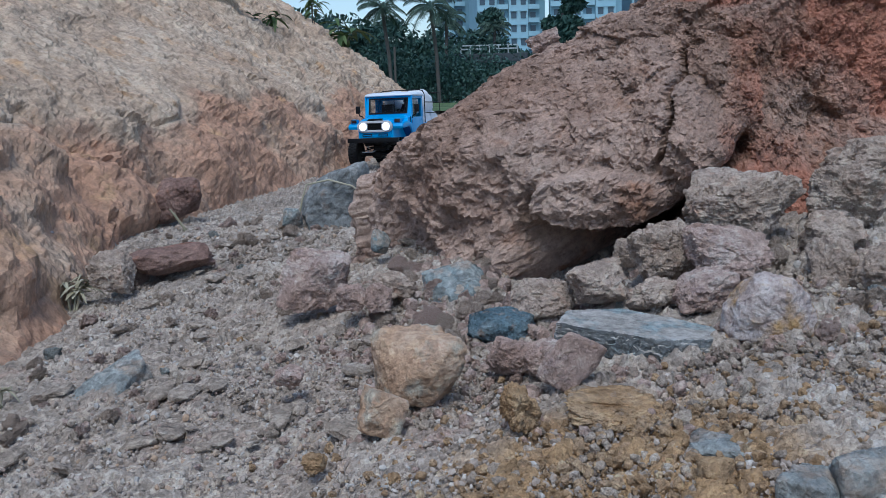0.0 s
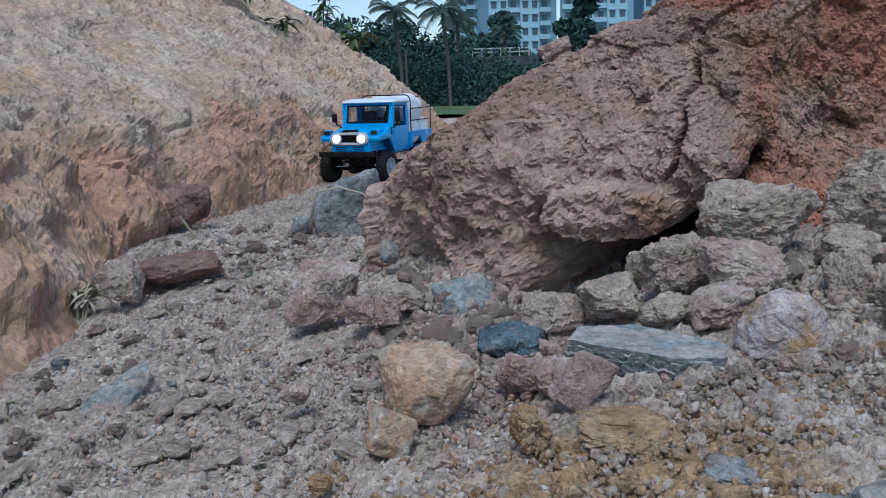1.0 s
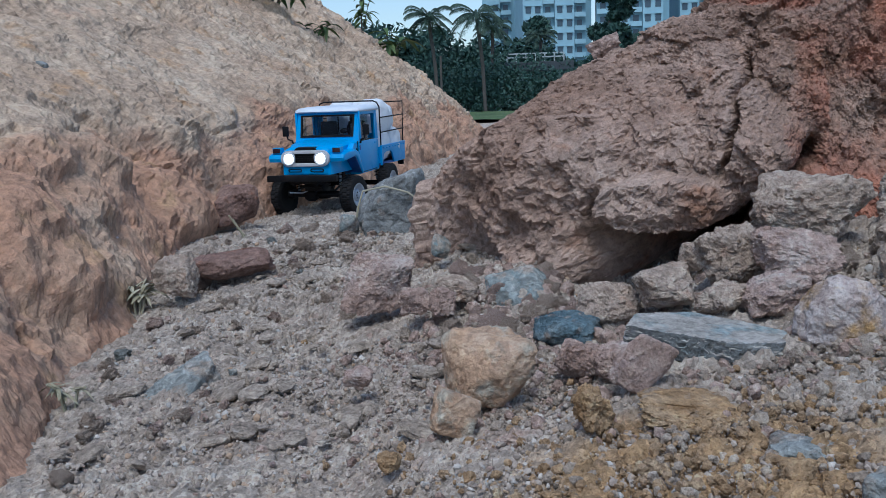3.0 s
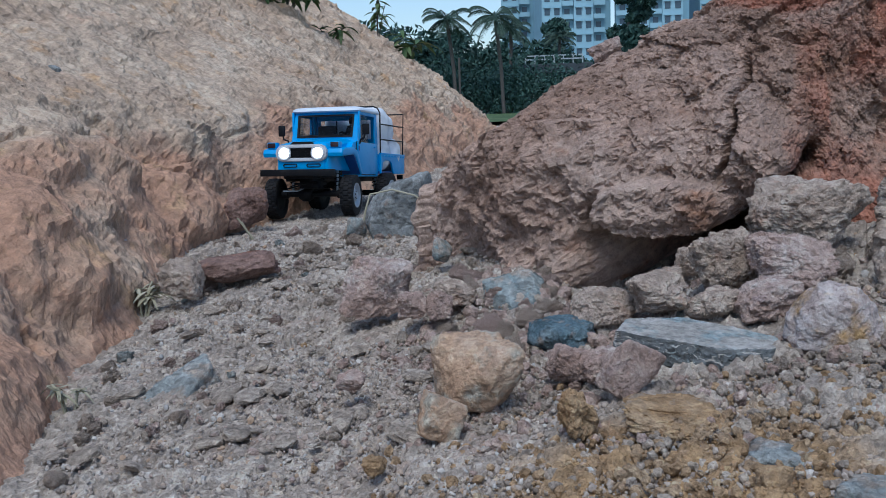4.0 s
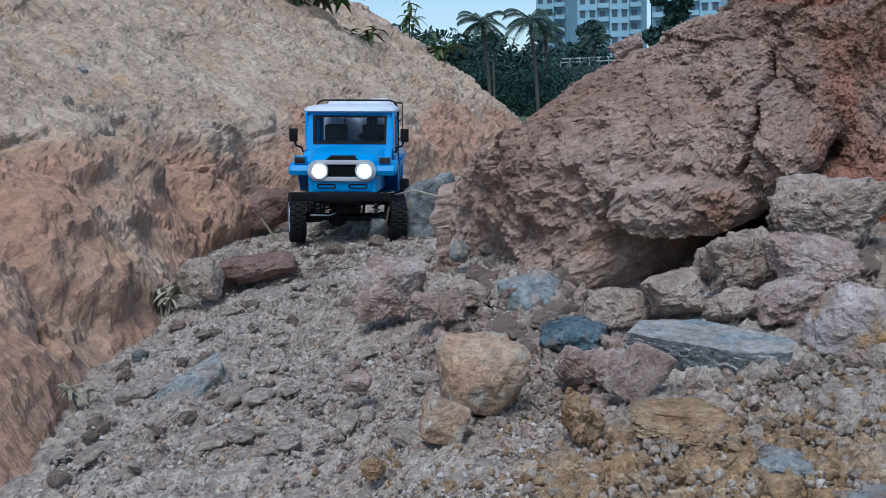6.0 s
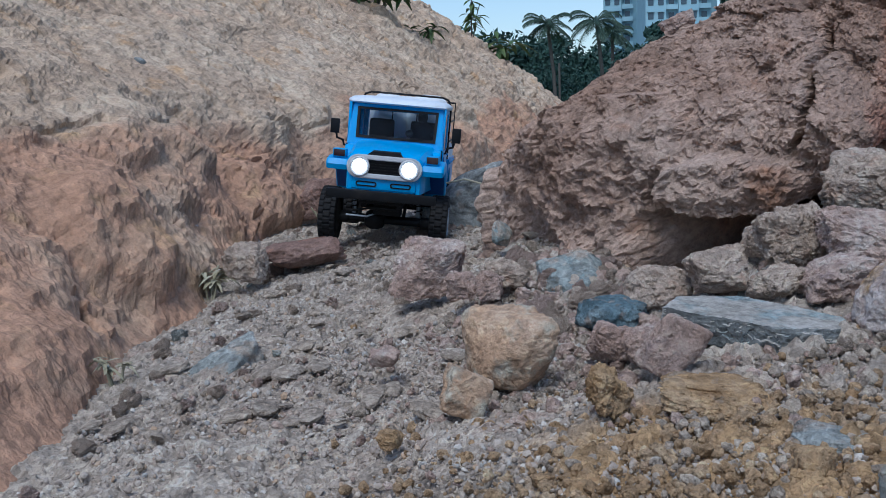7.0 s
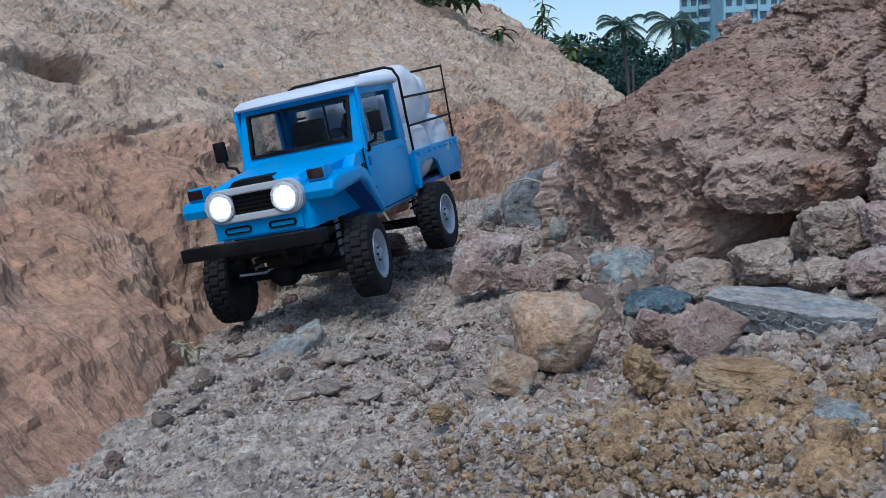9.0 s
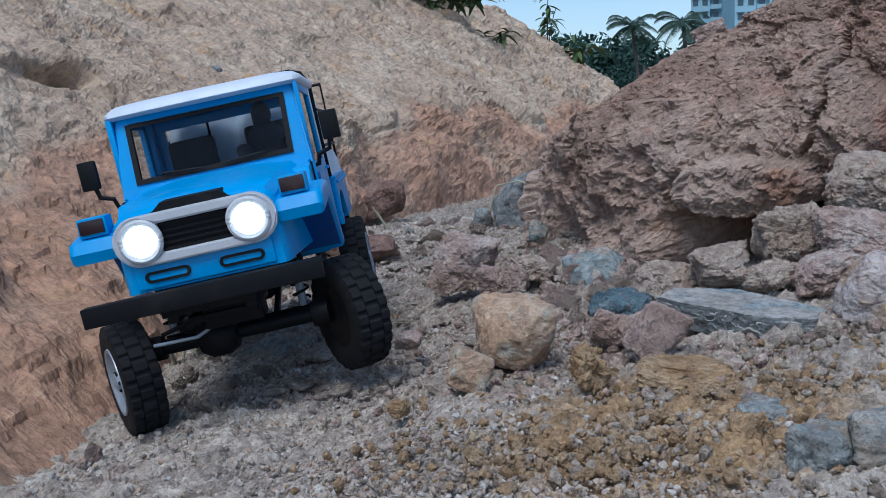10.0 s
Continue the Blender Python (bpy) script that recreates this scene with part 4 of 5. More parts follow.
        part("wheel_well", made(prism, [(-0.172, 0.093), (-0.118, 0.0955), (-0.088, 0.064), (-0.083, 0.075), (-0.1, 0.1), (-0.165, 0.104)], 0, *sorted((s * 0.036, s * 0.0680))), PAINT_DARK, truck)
        lampbox = part("turn_signal", made(box, (min(s * 0.0475, s * 0.0635), -0.1715, 0.1055), (max(s * 0.0475, s * 0.0635), -0.158, 0.1165), 0.0014), PAINT, truck)
        part("lens", made(box, (min(s * 0.0487, s * 0.0623), -0.1728, 0.1075), (max(s * 0.0487, s * 0.0623), -0.1712, 0.1152), 0.0006), AMBER, lampbox, "dark red lens")
        mirror = part("mirror", made(box, (min(s * 0.0720, s * 0.0835), -0.0862, 0.131), (max(s * 0.0720, s * 0.0835), -0.0815, 0.1495), 0.0015), BLACK, truck, "black wing mirror")
        part("arm", made(tube, [(s * 0.0615, -0.078, 0.1165), (s * 0.0655, -0.0800, 0.1170), (s * 0.0670, -0.0815, 0.123), (s * 0.0745, -0.083, 0.1255), (s * 0.076, -0.0835, 0.133)], 0.0015), BLACK, mirror)
        light = part("headlight", made(lathe, [(-0.1835, 0.0), (-0.1832, 0.006), (-0.182, 0.0086), (-0.178, 0.0094)], 28, (s * 0.0294, 0, 0.0982), 1), LAMP, truck, "lit white headlight")
        part("headlight_rim", made(tube, [(s * 0.0294 + 0.0108 * math.cos(k * math.tau / 28), -0.1805, 0.0982 + 0.0108 * math.sin(k * math.tau / 28)) for k in range(28)], 0.0016, 6, True), BEZEL, light)
        # rear bed side, notched over the wheel
        side = [(0.028, 0.066), (0.0285, 0.101), (0.168, 0.101), (0.168, 0.066), (0.100, 0.066), (0.090, 0.085), (0.080, 0.090), (0.052, 0.090), (0.040, 0.086), (0.032, 0.070)]
        sx = sorted((s * 0.0625, s * 0.0660))
        bed_side = part("bed_side", made(prism, side, 0, *sx, 0.0007), PAINT, truck)
        part("rail", made(box, (sx[0] - 0.0008, 0.028, 0.1005), (sx[1] + 0.0008, 0.168, 0.1035), 0.0007), PAINT, bed_side)
        for k in range(8):
            part("hook", made(box, (min(s * 0.066, s * 0.0682), 0.036 + 0.0172 * k, 0.0972), (max(s * 0.066, s * 0.0682), 0.0435 + 0.0172 * k, 0.0995), 0.0005), PAINT, bed_side, "small blue hook")
        part("tail_lamp", made(box, (min(s * 0.05, s * 0.062), 0.1655, 0.055), (max(s * 0.05, s * 0.062), 0.1715, 0.064), 0.001), BLACK, truck)
        for y in (-0.143, -0.123, 0.042, 0.064):
            coil = [(s * 0.040 + 0.0048 * math.cos(a), y + 0.0048 * math.sin(a), 0.040 + 0.045 * a / (math.tau * 7)) for a in np.arange(0, math.tau * 7, 0.52)]
            if y in (-0.123, 0.064):
                part("shock_spring", made(tube, coil, 0.0009, 5), BLACK, truck)
                part("shock_absorber", made(tube, [(s * 0.040, y, 0.036), (s * 0.040, y, 0.092)], 0.0026), STEEL, truck, "grey metal damper")
        part("chassis_rail", made(box, (min(s * 0.018, s * 0.024), -0.188, 0.052), (max(s * 0.018, s * 0.024), 0.160, 0.064), 0.001), BLACK, truck)
        part("link_arm", made(tube, [(s * 0.022, -0.133, 0.028), (s * 0.018, -0.05, 0.045)], 0.0022), BLACK, truck)
        part("link_arm", made(tube, [(s * 0.022, 0.052, 0.028), (s * 0.018, -0.02, 0.045)], 0.0022), BLACK, truck)
        for y in (-0.133, 0.052):
            part("steering_knuckle", made(lathe, [(-0.006, 0.004), (-0.005, 0.0075), (0.005, 0.0075), (0.006, 0.004)], 12, (s * 0.050, y, 0.031)), BLACK, truck)
        part("seat", made(lambda bm: (box(bm, (s * 0.028 - 0.019, -0.030, 0.1195), (s * 0.028 + 0.019, 0.004, 0.128), 0.003), box(bm, (s * 0.028 - 0.017, -0.002, 0.124), (s * 0.028 + 0.017, 0.007, 0.153), 0.004))), SEAT, truck, "black seat")
    # grille, apron, bumper
    bm = bmesh.new()
    frame_ring(bm, moved(ring_loop(0.0448, 0.0138), 0, 0.0982), moved(ring_loop(0.0196, 0.0080, r=0.001), 0, 0.0982), -0.1805, -0.170)
    bmesh.ops.bevel(bm, geom=[e for e in bm.edges if abs((e.verts[0].co - e.verts[1].co).y) < 1e-6], offset=0.001, segments=2, affect="EDGES")
    part("grille_bezel", bm, BEZEL, truck, "pale grey grille surround")
    grille = part("grille", made(box, (-0.0200, -0.176, 0.0898), (0.0200, -0.172, 0.1066)), BLACK, truck, "black grille")
    for k in range(5):
        part("slat", made(box, (-0.0192, -0.1775, 0.0906 + 0.0033 * k), (0.0192, -0.176, 0.0920 + 0.0033 * k)), BLACK, grille)
    apron = part("apron", made(box, (-0.0385, -0.1765, 0.0715), (0.0385, -0.166, 0.0862), 0.0015), PAINT, truck)
    for s in (-1, 1):
        bm = bmesh.new()
        frame_ring(bm, moved(ring_loop(0.0125, 0.0030), s * 0.0205, 0.0778), moved(ring_loop(0.0108, 0.0016), s * 0.0205, 0.0778), -0.1775, -0.176)
        part("vent_slot", bm, BLACK, apron, "black slotted vent")
    part("bumper", made(box, (-0.064, -0.199, 0.0605), (0.064, -0.190, 0.0712), 0.0008), BLACK, truck, "black front bumper")
    part("bumper_bracket", made(box, (-0.026, -0.191, 0.056), (0.026, -0.16, 0.069), 0.001), BLACK, truck)
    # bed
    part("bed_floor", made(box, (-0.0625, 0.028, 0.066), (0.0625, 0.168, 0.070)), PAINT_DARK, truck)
    part("bed_front", made(box, (-0.0625, 0.028, 0.070), (0.0625, 0.031, 0.101)), PAINT, truck)
    part("tailgate", made(box, (-0.0625, 0.165, 0.070), (0.0625, 0.168, 0.101), 0.0006), PAINT, truck)
    # tube rack over the bed
    def hoop(y, z):
        return [(-0.0625, y, 0.1), (-0.0625, y, z - 0.012), (-0.058, y, z - 0.003), (-0.05, y, z), (0.05, y, z), (0.058, y, z - 0.003), (0.0625, y, z - 0.012), (0.0625, y, 0.1)]
    rack = part("rack_hoop", made(tube, hoop(0.034, 0.188), 0.0014), BLACK, truck, "black tube rack hoop")
    part("rack_hoop", made(tube, [(-0.0625, 0.167, 0.1), (-0.0625, 0.174, 0.183), (0.0625, 0.174, 0.183), (0.0625, 0.167, 0.1)], 0.0015), BLACK, truck, "black tube rack hoop")
    for s in (-1, 1):
        for z in (0.128, 0.156):
            part("rack_rail", made(tube, [(s * 0.0630, 0.034, z), (s * 0.0630, 0.1715, z + 0.001)], 0.0012), BLACK, truck)
    # running gear
    # plain black block added to keep the space behind the bumper dark
    part("dark_filler", made(box, (-0.033, -0.168, 0.058), (0.033, -0.09, 0.090), 0.002), BLACK, truck)
    part("steering_servo", made(box, (-0.012, -0.162, 0.040), (0.022, -0.142, 0.058), 0.002), BLACK, truck)
    part("cross_member", made(box, (-0.045, -0.120, 0.062), (0.045, -0.112, 0.074), 0.001), BLACK, truck)
    part("panhard_rod", made(tube, [(-0.042, -0.143, 0.040), (0.026, -0.145, 0.056)], 0.0013), BLACK, truck)
    part("drive_shaft", made(tube, [(-0.012, -0.122, 0.034), (0, -0.075, 0.046)], 0.0026), BLACK, truck)
    part("drive_shaft", made(tube, [(-0.012, 0.042, 0.034), (0, -0.025, 0.046)], 0.0026), BLACK, truck)
    for y in (-0.133, 0.052):
        axle = part("axle", made(tube, [(-0.056, y, 0.031), (0.056, y, 0.031)], 0.0048, 12), BLACK, truck)
        part("differential", made(lathe, [(-0.013, 0.003), (-0.011, 0.009), (-0.005, 0.0125), (0.005, 0.0125), (0.011, 0.009), (0.013, 0.003)], 16, (-0.012, y, 0.031)), BLACK, axle)
    part("gearbox", made(box, (-0.018, -0.075, 0.040), (0.018, -0.025, 0.062), 0.004), BLACK, truck)
    part("motor", made(tube, [(0, -0.125, 0.062), (0, -0.08, 0.062)], 0.014, 14), BLACK, truck)
    part("steering_rod", made(tube, [(-0.046, -0.150, 0.036), (-0.02, -0.152, 0.036), (0.018, -0.150, 0.052)], 0.0011), STEEL, truck, "thin metal steering rod")
    part("tie_rod", made(tube, [(-0.046, -0.120, 0.034), (0.046, -0.120, 0.034)], 0.0014), BLACK, truck)
    part("fuel_tank", made(box, (-0.05, -0.02, 0.048), (-0.026, 0.02, 0.064), 0.003), BLACK, truck)
    part("skid_plate", made(box, (-0.020, -0.165, 0.046), (0.020, -0.12, 0.050), 0.001), BLACK, truck)
    wheels = {}
    for fore, y in (("front", -0.133), ("rear", 0.052)):
        for s in (-1, 1):
            hub = part("wheel", made(lathe, [(s * 0.004, 0.003), (s * 0.0075, 0.0055), (s * 0.0105, 0.0055), (s * 0.0115, 0.003)], 10), STEEL, truck, "wheel with knobbly tyre and grey rim")
            # one ring of rubber whose tread rises and falls round it
            prof = [(-0.0098, 0.0195, -1), (-0.0106, 0.0225, -1), (-0.0110, 0.0270, -1), (-0.0106, 0.0305, 0), (-0.0096, 0.0324, 0), (-0.0046, 0.0328, 0), (-0.0042, 0.0328, -1), (-0.0038, 0.0328, 1),
                    (0.0038, 0.0328, 1), (0.0042, 0.0328, -1), (0.0046, 0.0328, 2), (0.0096, 0.0324, 2), (0.0106, 0.0305, 2), (0.0110, 0.0270, -1), (0.0106, 0.0225, -1), (0.0098, 0.0195, -1)]
            rings = []
            for along, rad, row in prof:
                ring = []
                for k in range(156):
                    on = row >= 0 and (k + 3 * (row % 2)) % 6 < 4
                    q = rad + (0.0015 if on else 0.0)
                    ring.append((along, q * math.cos(k * math.tau / 156), q * math.sin(k * math.tau / 156)))
                rings.append(ring)
            bm = made(skin, rings + [rings[0]], False)
            part("tyre", bm, RUBBER, hub, "dusty black knobbly tyre", 30)
            rim = [(s * 0.0096, 0.0208), (s * 0.0110, 0.0205), (s * 0.0106, 0.0185), (s * 0.0085, 0.0170), (s * 0.0060, 0.0110), (s * 0.0088, 0.0080), (s * 0.0092, 0.0), (s * -0.002, 0.0), (s * -0.004, 0.0170), (s * -0.009, 0.0205)]
            r = part("rim", made(lathe, rim, 36, shut=False), STEEL, hub, "grey metal rim")
            part("brake_disc", made(lathe, [(s * -0.0088, 0.0203), (s * -0.0094, 0.0196), (s * -0.0096, 0.004)], 28), BLACK, hub, "black inner wheel disc")
            for k in range(6):
                a = k * math.tau / 6
                part("lug_nut", made(lathe, [(s * 0.0080, 0.0012), (s * 0.0098, 0.0012), (s * 0.0102, 0.0006)], 6, (0, 0.0056 * math.cos(a), 0.0056 * math.sin(a))), BLACK, hub)
            wheels[fore, s] = hub
    return truck, wheels


TRUCK, WHEELS = build_truck()


def sack(label, place, size, seed, turn=(0, 0, 0)):
    """A stuffed sack: a soft pillow with creases."""
    dirs, faces = sphere(5)
    v = np.sign(dirs) * np.abs(dirs) ** 0.72
    o = seed * 7.7
    v = v * (1 + 0.07 * fbm(v * 1.6 + o, 3) - 0.05 * np.abs(gnoise(v * 3 + o)))[:, None]
    v = v * np.array(size) / 2
    m = np.array(pose(*place, *turn))
    v = (v @ m[:3, :3].T + m[:3, 3]) * SIZE
    me = link_mesh("sack", v, faces, SACK)
    return tagged(new("sack", me), label, "sack", "sacks in the truck bed")


LOAD = [
    sack("stuffed white sack lying in the truck bed", (-0.030, 0.066, 0.100), (0.064, 0.076, 0.062), 1),
    sack("stuffed white sack lying in the truck bed", (0.032, 0.066, 0.102), (0.066, 0.078, 0.064), 2),
    sack("stuffed white sack lying in the truck bed", (-0.030, 0.132, 0.102), (0.064, 0.070, 0.064), 3),
    sack("stuffed white sack lying in the truck bed", (0.033, 0.132, 0.104), (0.066, 0.070, 0.066), 4),
    sack("white sack on top of the load", (-0.029, 0.078, 0.150), (0.060, 0.086, 0.078), 5, (0, 0, 10)),
    sack("white sack on top of the load", (0.029, 0.080, 0.151), (0.062, 0.086, 0.080), 6, (0, 0, -8)),
    sack("white sack on top of the load", (0.0, 0.128, 0.152), (0.11, 0.066, 0.070), 8),
]


def driver():
    """A seated doll at the wheel, one plain shape."""
    dirs, faces = sphere(3)
    verts, polys = [], []
    for c, s in (((0.028, -0.012, 0.138), (0.030, 0.020, 0.032)), ((0.028, -0.014, 0.159), (0.014, 0.015, 0.018)), ((0.045, -0.024, 0.136), (0.010, 0.03, 0.010)), ((0.012, -0.024, 0.136), (0.010, 0.03, 0.010))):
        polys += (faces + sum(len(v) for v in verts)).tolist()
        verts.append((dirs * np.array(s) / 2 + c) * SIZE)
    me = link_mesh("driver_doll", np.concatenate(verts), np.array(polys), DOLL)
    return tagged(new("driver_doll", me), "small dark doll seated behind the windscreen", "doll")


RIDERS = LOAD + [driver()]


# ---- plants and litter ----
def leaf_material(name, a, b2, c):
    m, nt, b = blank(name, 0.6, spec=0.3)
    geo = nt.nodes.new("ShaderNodeNewGeometry")
    col = ramp(nt, geo.outputs["Random Per Island"], [(0.0, a), (0.5, b2), (1.0, c)])
    nt.links.new(col, b.inputs["Base Color"])
    return m


LEAF = leaf_material("weed_leaf", (0.045, 0.085, 0.03), (0.075, 0.13, 0.045), (0.13, 0.17, 0.07))
DRY = leaf_material("dry_leaf", (0.22, 0.2, 0.13), (0.36, 0.34, 0.24), (0.46, 0.45, 0.36))
# distance haze is mixed into these leaf colours: lighter and bluer
HAZY_LEAF = leaf_material("hazy_far_foliage", (0.018, 0.050, 0.045), (0.032, 0.078, 0.065), (0.050, 0.110, 0.088))
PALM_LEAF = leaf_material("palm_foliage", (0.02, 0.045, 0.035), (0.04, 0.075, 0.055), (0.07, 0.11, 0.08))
BARK = coated("bark", (0.07, 0.065, 0.06), 0.9, dust=0.3)


def blade(bm, root, way, length, width, droop, n=5):
    """A tapering, drooping leaf with a fold."""
    way = Vector(way).normalized()
    side = way.cross(Vector((0, 0, 1)))
    side = side.normalized() if side.length > 1e-3 else Vector((1, 0, 0))
    rows = []
    for k in range(n + 1):
        t = k / n
        p = Vector(root) + way * length * t + Vector((0, 0, -droop * length * t * t))
        w = width * math.sin(math.pi * min(0.97, 0.12 + 0.88 * t)) ** 0.8 / 2
        rows.append((bm.verts.new(p - side * w), bm.verts.new(p + Vector((0, 0, -w * 0.35))), bm.verts.new(p + side * w)))
    for a, b in zip(rows, rows[1:]):
        bm.faces.new((a[0], a[1], b[1], b[0]))
        bm.faces.new((a[1], a[2], b[2], b[1]))


def weed(label, place, height, spread, leaves, seed, material=LEAF, leaf=0.05):
    r = random.Random(seed)
    root = new("weed")
    root.location = place
    tagged(root, label, "plant")
    bm = bmesh.new()
    for k in range(max(3, leaves // 10)):
        a, h = r.uniform(0, math.tau), height * r.uniform(0.6, 1)
        tip = Vector((spread * 0.5 * math.cos(a), spread * 0.5 * math.sin(a), h))
        mid = tip * 0.5 + Vector((0, 0, h * 0.12))
        part("stem", made(tube, [(0, 0, -0.03), mid, tip], 0.0012 + 0.003 * height, 5), BARK if material is LEAF else DRY, root, size=1)
        for _ in range(10):
            t = r.uniform(0.3, 1)
            p = mid * (2 * t) if t < 0.5 else mid + (tip - mid) * (2 * t - 1)
            b = r.uniform(0, math.tau)
            blade(bm, p, (math.cos(b), math.sin(b), r.uniform(-0.3, 0.7)), leaf * r.uniform(0.6, 1.3), leaf * r.uniform(0.2, 0.32), r.uniform(0.2, 0.8))
    tagged(part("leaves", bm, material, root, size=1, smooth_angle=0), kind="stuff")
    return root


for label, x, y, height, spread, leaves, seed, leaf in (
    ("leafy green bush on the edge of the bank", -0.86, 3.40, 0.12, 0.34, 130, 3, 0.085),
    ("leafy green bush on the edge of the bank", -1.02, 3.30, 0.16, 0.40, 130, 4, 0.085),
    ("small green weed on the bank's slope", -0.735, 3.62, 0.05, 0.12, 20, 5, 0.06),
    ("thin tall weed on the bank's crest", -0.80, 5.20, 0.32, 0.12, 40, 6, 0.08),
    ("thin green weed on the bank's crest", -0.69, 5.60, 0.22, 0.18, 30, 7, 0.13)):
    weed(label, (x, y, on_bank(x, y) - 0.005), height, spread, leaves, seed, leaf=leaf)
weed("dry pale weed at the foot of the bank", (-0.450, 1.085, -0.025), 0.03, 0.05, 40, 8, DRY, 0.022)
weed("dry pale weed at the foot of the bank", (-0.355, 0.72, -0.02), 0.014, 0.03, 20, 9, DRY, 0.012)


def twig(label, points, r):
    bm = made(tube, points, r, 6)
    ob = part("twig", bm, DRY, None, size=1)
    return tagged(ob, label, "twig")


twig("dry bent straw standing beside the rut", [(-0.425, 1.475, -0.01), (-0.432, 1.47, 0.012), (-0.448, 1.46, 0.042)], 0.0016)
twig("dry bent straw lying beside the rut", [(-0.425, 1.48, 0.0), (-0.438, 1.475, 0.02), (-0.445, 1.47, 0.035)], 0.0011)
twig("pale dry root strand over the dark rock", [(-0.24, 1.425, 0.02), (-0.232, 1.42, 0.055), (-0.225, 1.425, 0.078), (-0.19, 1.42, 0.085), (-0.155, 1.42, 0.075), (-0.125, 1.43, 0.05)], 0.0016)


# ---- the distance: trees, palms, houses and towers ----
def crown_mesh(seed, w, h, count, leaf):
    r = np.random.RandomState(seed)
    lobes = [(r.normal(size=3) * (0.30 * w, 0.30 * w, 0.22 * h) + (0, 0, 0.1 * h), r.uniform(0.22, 0.4) * w) for _ in range(11)]
    verts, faces = [], []
    for _ in range(count):
        c, rad = lobes[r.randint(len(lobes))]
        d = r.normal(size=3)
        d /= np.linalg.norm(d)
        p = c + d * rad * r.uniform(0.7, 1.08) * (1, 1, 0.8)
        a = r.normal(size=3)
        a /= np.linalg.norm(a)
        b = np.cross(a, r.normal(size=3))
        b /= np.linalg.norm(b)
        s = leaf * r.uniform(0.5, 1.3)
        k = len(verts)
        verts += [p - a * s, p + b * s * 0.45, p + a * s, p - b * s * 0.45]
        faces.append((k, k + 1, k + 2, k + 3))
    me = bpy.data.meshes.new("crown")
    me.from_pydata([tuple(v) for v in verts], [], faces)
    me.materials.append(HAZY_LEAF)
    return me


def broad_tree(place, w, h, seed, trunk=0.35):
    tree = new("tree")
    tree.location = place
    tagged(tree, "dark green broad-leaved tree behind the field", "tree", "trees behind the field")
    bm = bmesh.new()
    tube(bm, [(0, 0, -0.3), (0.1, 0, h * trunk), (0.0, 0.1, h * 0.75)], 0.16, 7)
    for a in (0.3, 2.2, 4.1):
        tube(bm, [(0.08, 0, h * trunk), (w * 0.2 * math.cos(a), w * 0.2 * math.sin(a), h * 0.62)], 0.08, 5)
    part("trunk", bm, BARK, tree, size=1)
    crown = new("crown", crown_mesh(seed, w, h, 2600, 0.24))
    crown.parent, crown.location = tree, (0, 0, h * 0.6)
    return tree


def palm(place, h, seed, reach=2.6):
    r = random.Random(seed)
    tree = new("palm_tree")
    tree.location = place
    tagged(tree, "tall coconut palm with drooping fronds behind the field", "palm tree", "palms behind the field")
    top = Vector((r.uniform(-0.4, 0.4), 0, h))
    part("trunk", made(tube, [(0, 0, -0.3), (top.x * 0.3, 0, h * 0.5), top], 0.09, 8), BARK, tree, size=1)
    for k in range(26):
        a, up = k * 2.4 + r.uniform(-0.2, 0.2), r.uniform(-0.35, 1.15)
        bm = bmesh.new()
        spine = []
        for i in range(9):
            t = i / 8
            out = reach * t * (1 - 0.18 * t * t)
            spine.append(top + Vector((out * math.cos(a), out * math.sin(a), reach * (up * t - (0.40 + 0.45 * max(0, up)) * t * t))))
        tube(bm, spine, 0.025, 4)
        for i in range(1, 33):
            t = 0.12 + 0.87 * i / 33
            j = min(7, int(t * 8))
            p = spine[j].lerp(spine[j + 1], t * 8 - j)
            along = (spine[j + 1] - spine[j]).normalized()
            side = along.cross(Vector((0, 0, 1))).normalized()
            ln = reach * (0.24 * math.sin(math.pi * (0.15 + 0.8 * t)) + 0.04)
            for s in (-1, 1):
                tip = p + side * s * ln * 0.75 + along * ln * 0.45 + Vector((0, 0, -ln * 0.5))
                bm.faces.new([bm.verts.new(q) for q in (p - along * 0.015, p + along * 0.015, tip)])
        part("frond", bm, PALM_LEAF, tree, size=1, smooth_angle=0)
    return tree


def build_meadow():
    xs, ys = np.linspace(-30, 30, 90), np.linspace(13, 46, 60)
    X, Y = np.meshgrid(xs, ys)
    p = np.stack([X.ravel(), Y.ravel(), 0 * X.ravel()], 1)
    p[:, 2] = 0.03 + 0.05 * fbm(p * 0.7, 3)
    me = link_mesh("meadow", p, grid_faces(60, 90), GRASS)
    return tagged(new("meadow", me), "flat green field behind the bank", "field", kind="structure")


GRASS = earth("rough_grass", (0.045, 0.075, 0.03), (0.075, 0.12, 0.05), (0.13, 0.17, 0.085), 0.8, 30.0, 1.0)
build_meadow()


def at_bearing(degrees, dist):
    """A place by its bearing to the right of +y and its distance."""
    return dist * math.sin(radians(degrees)), dist * math.cos(radians(degrees))


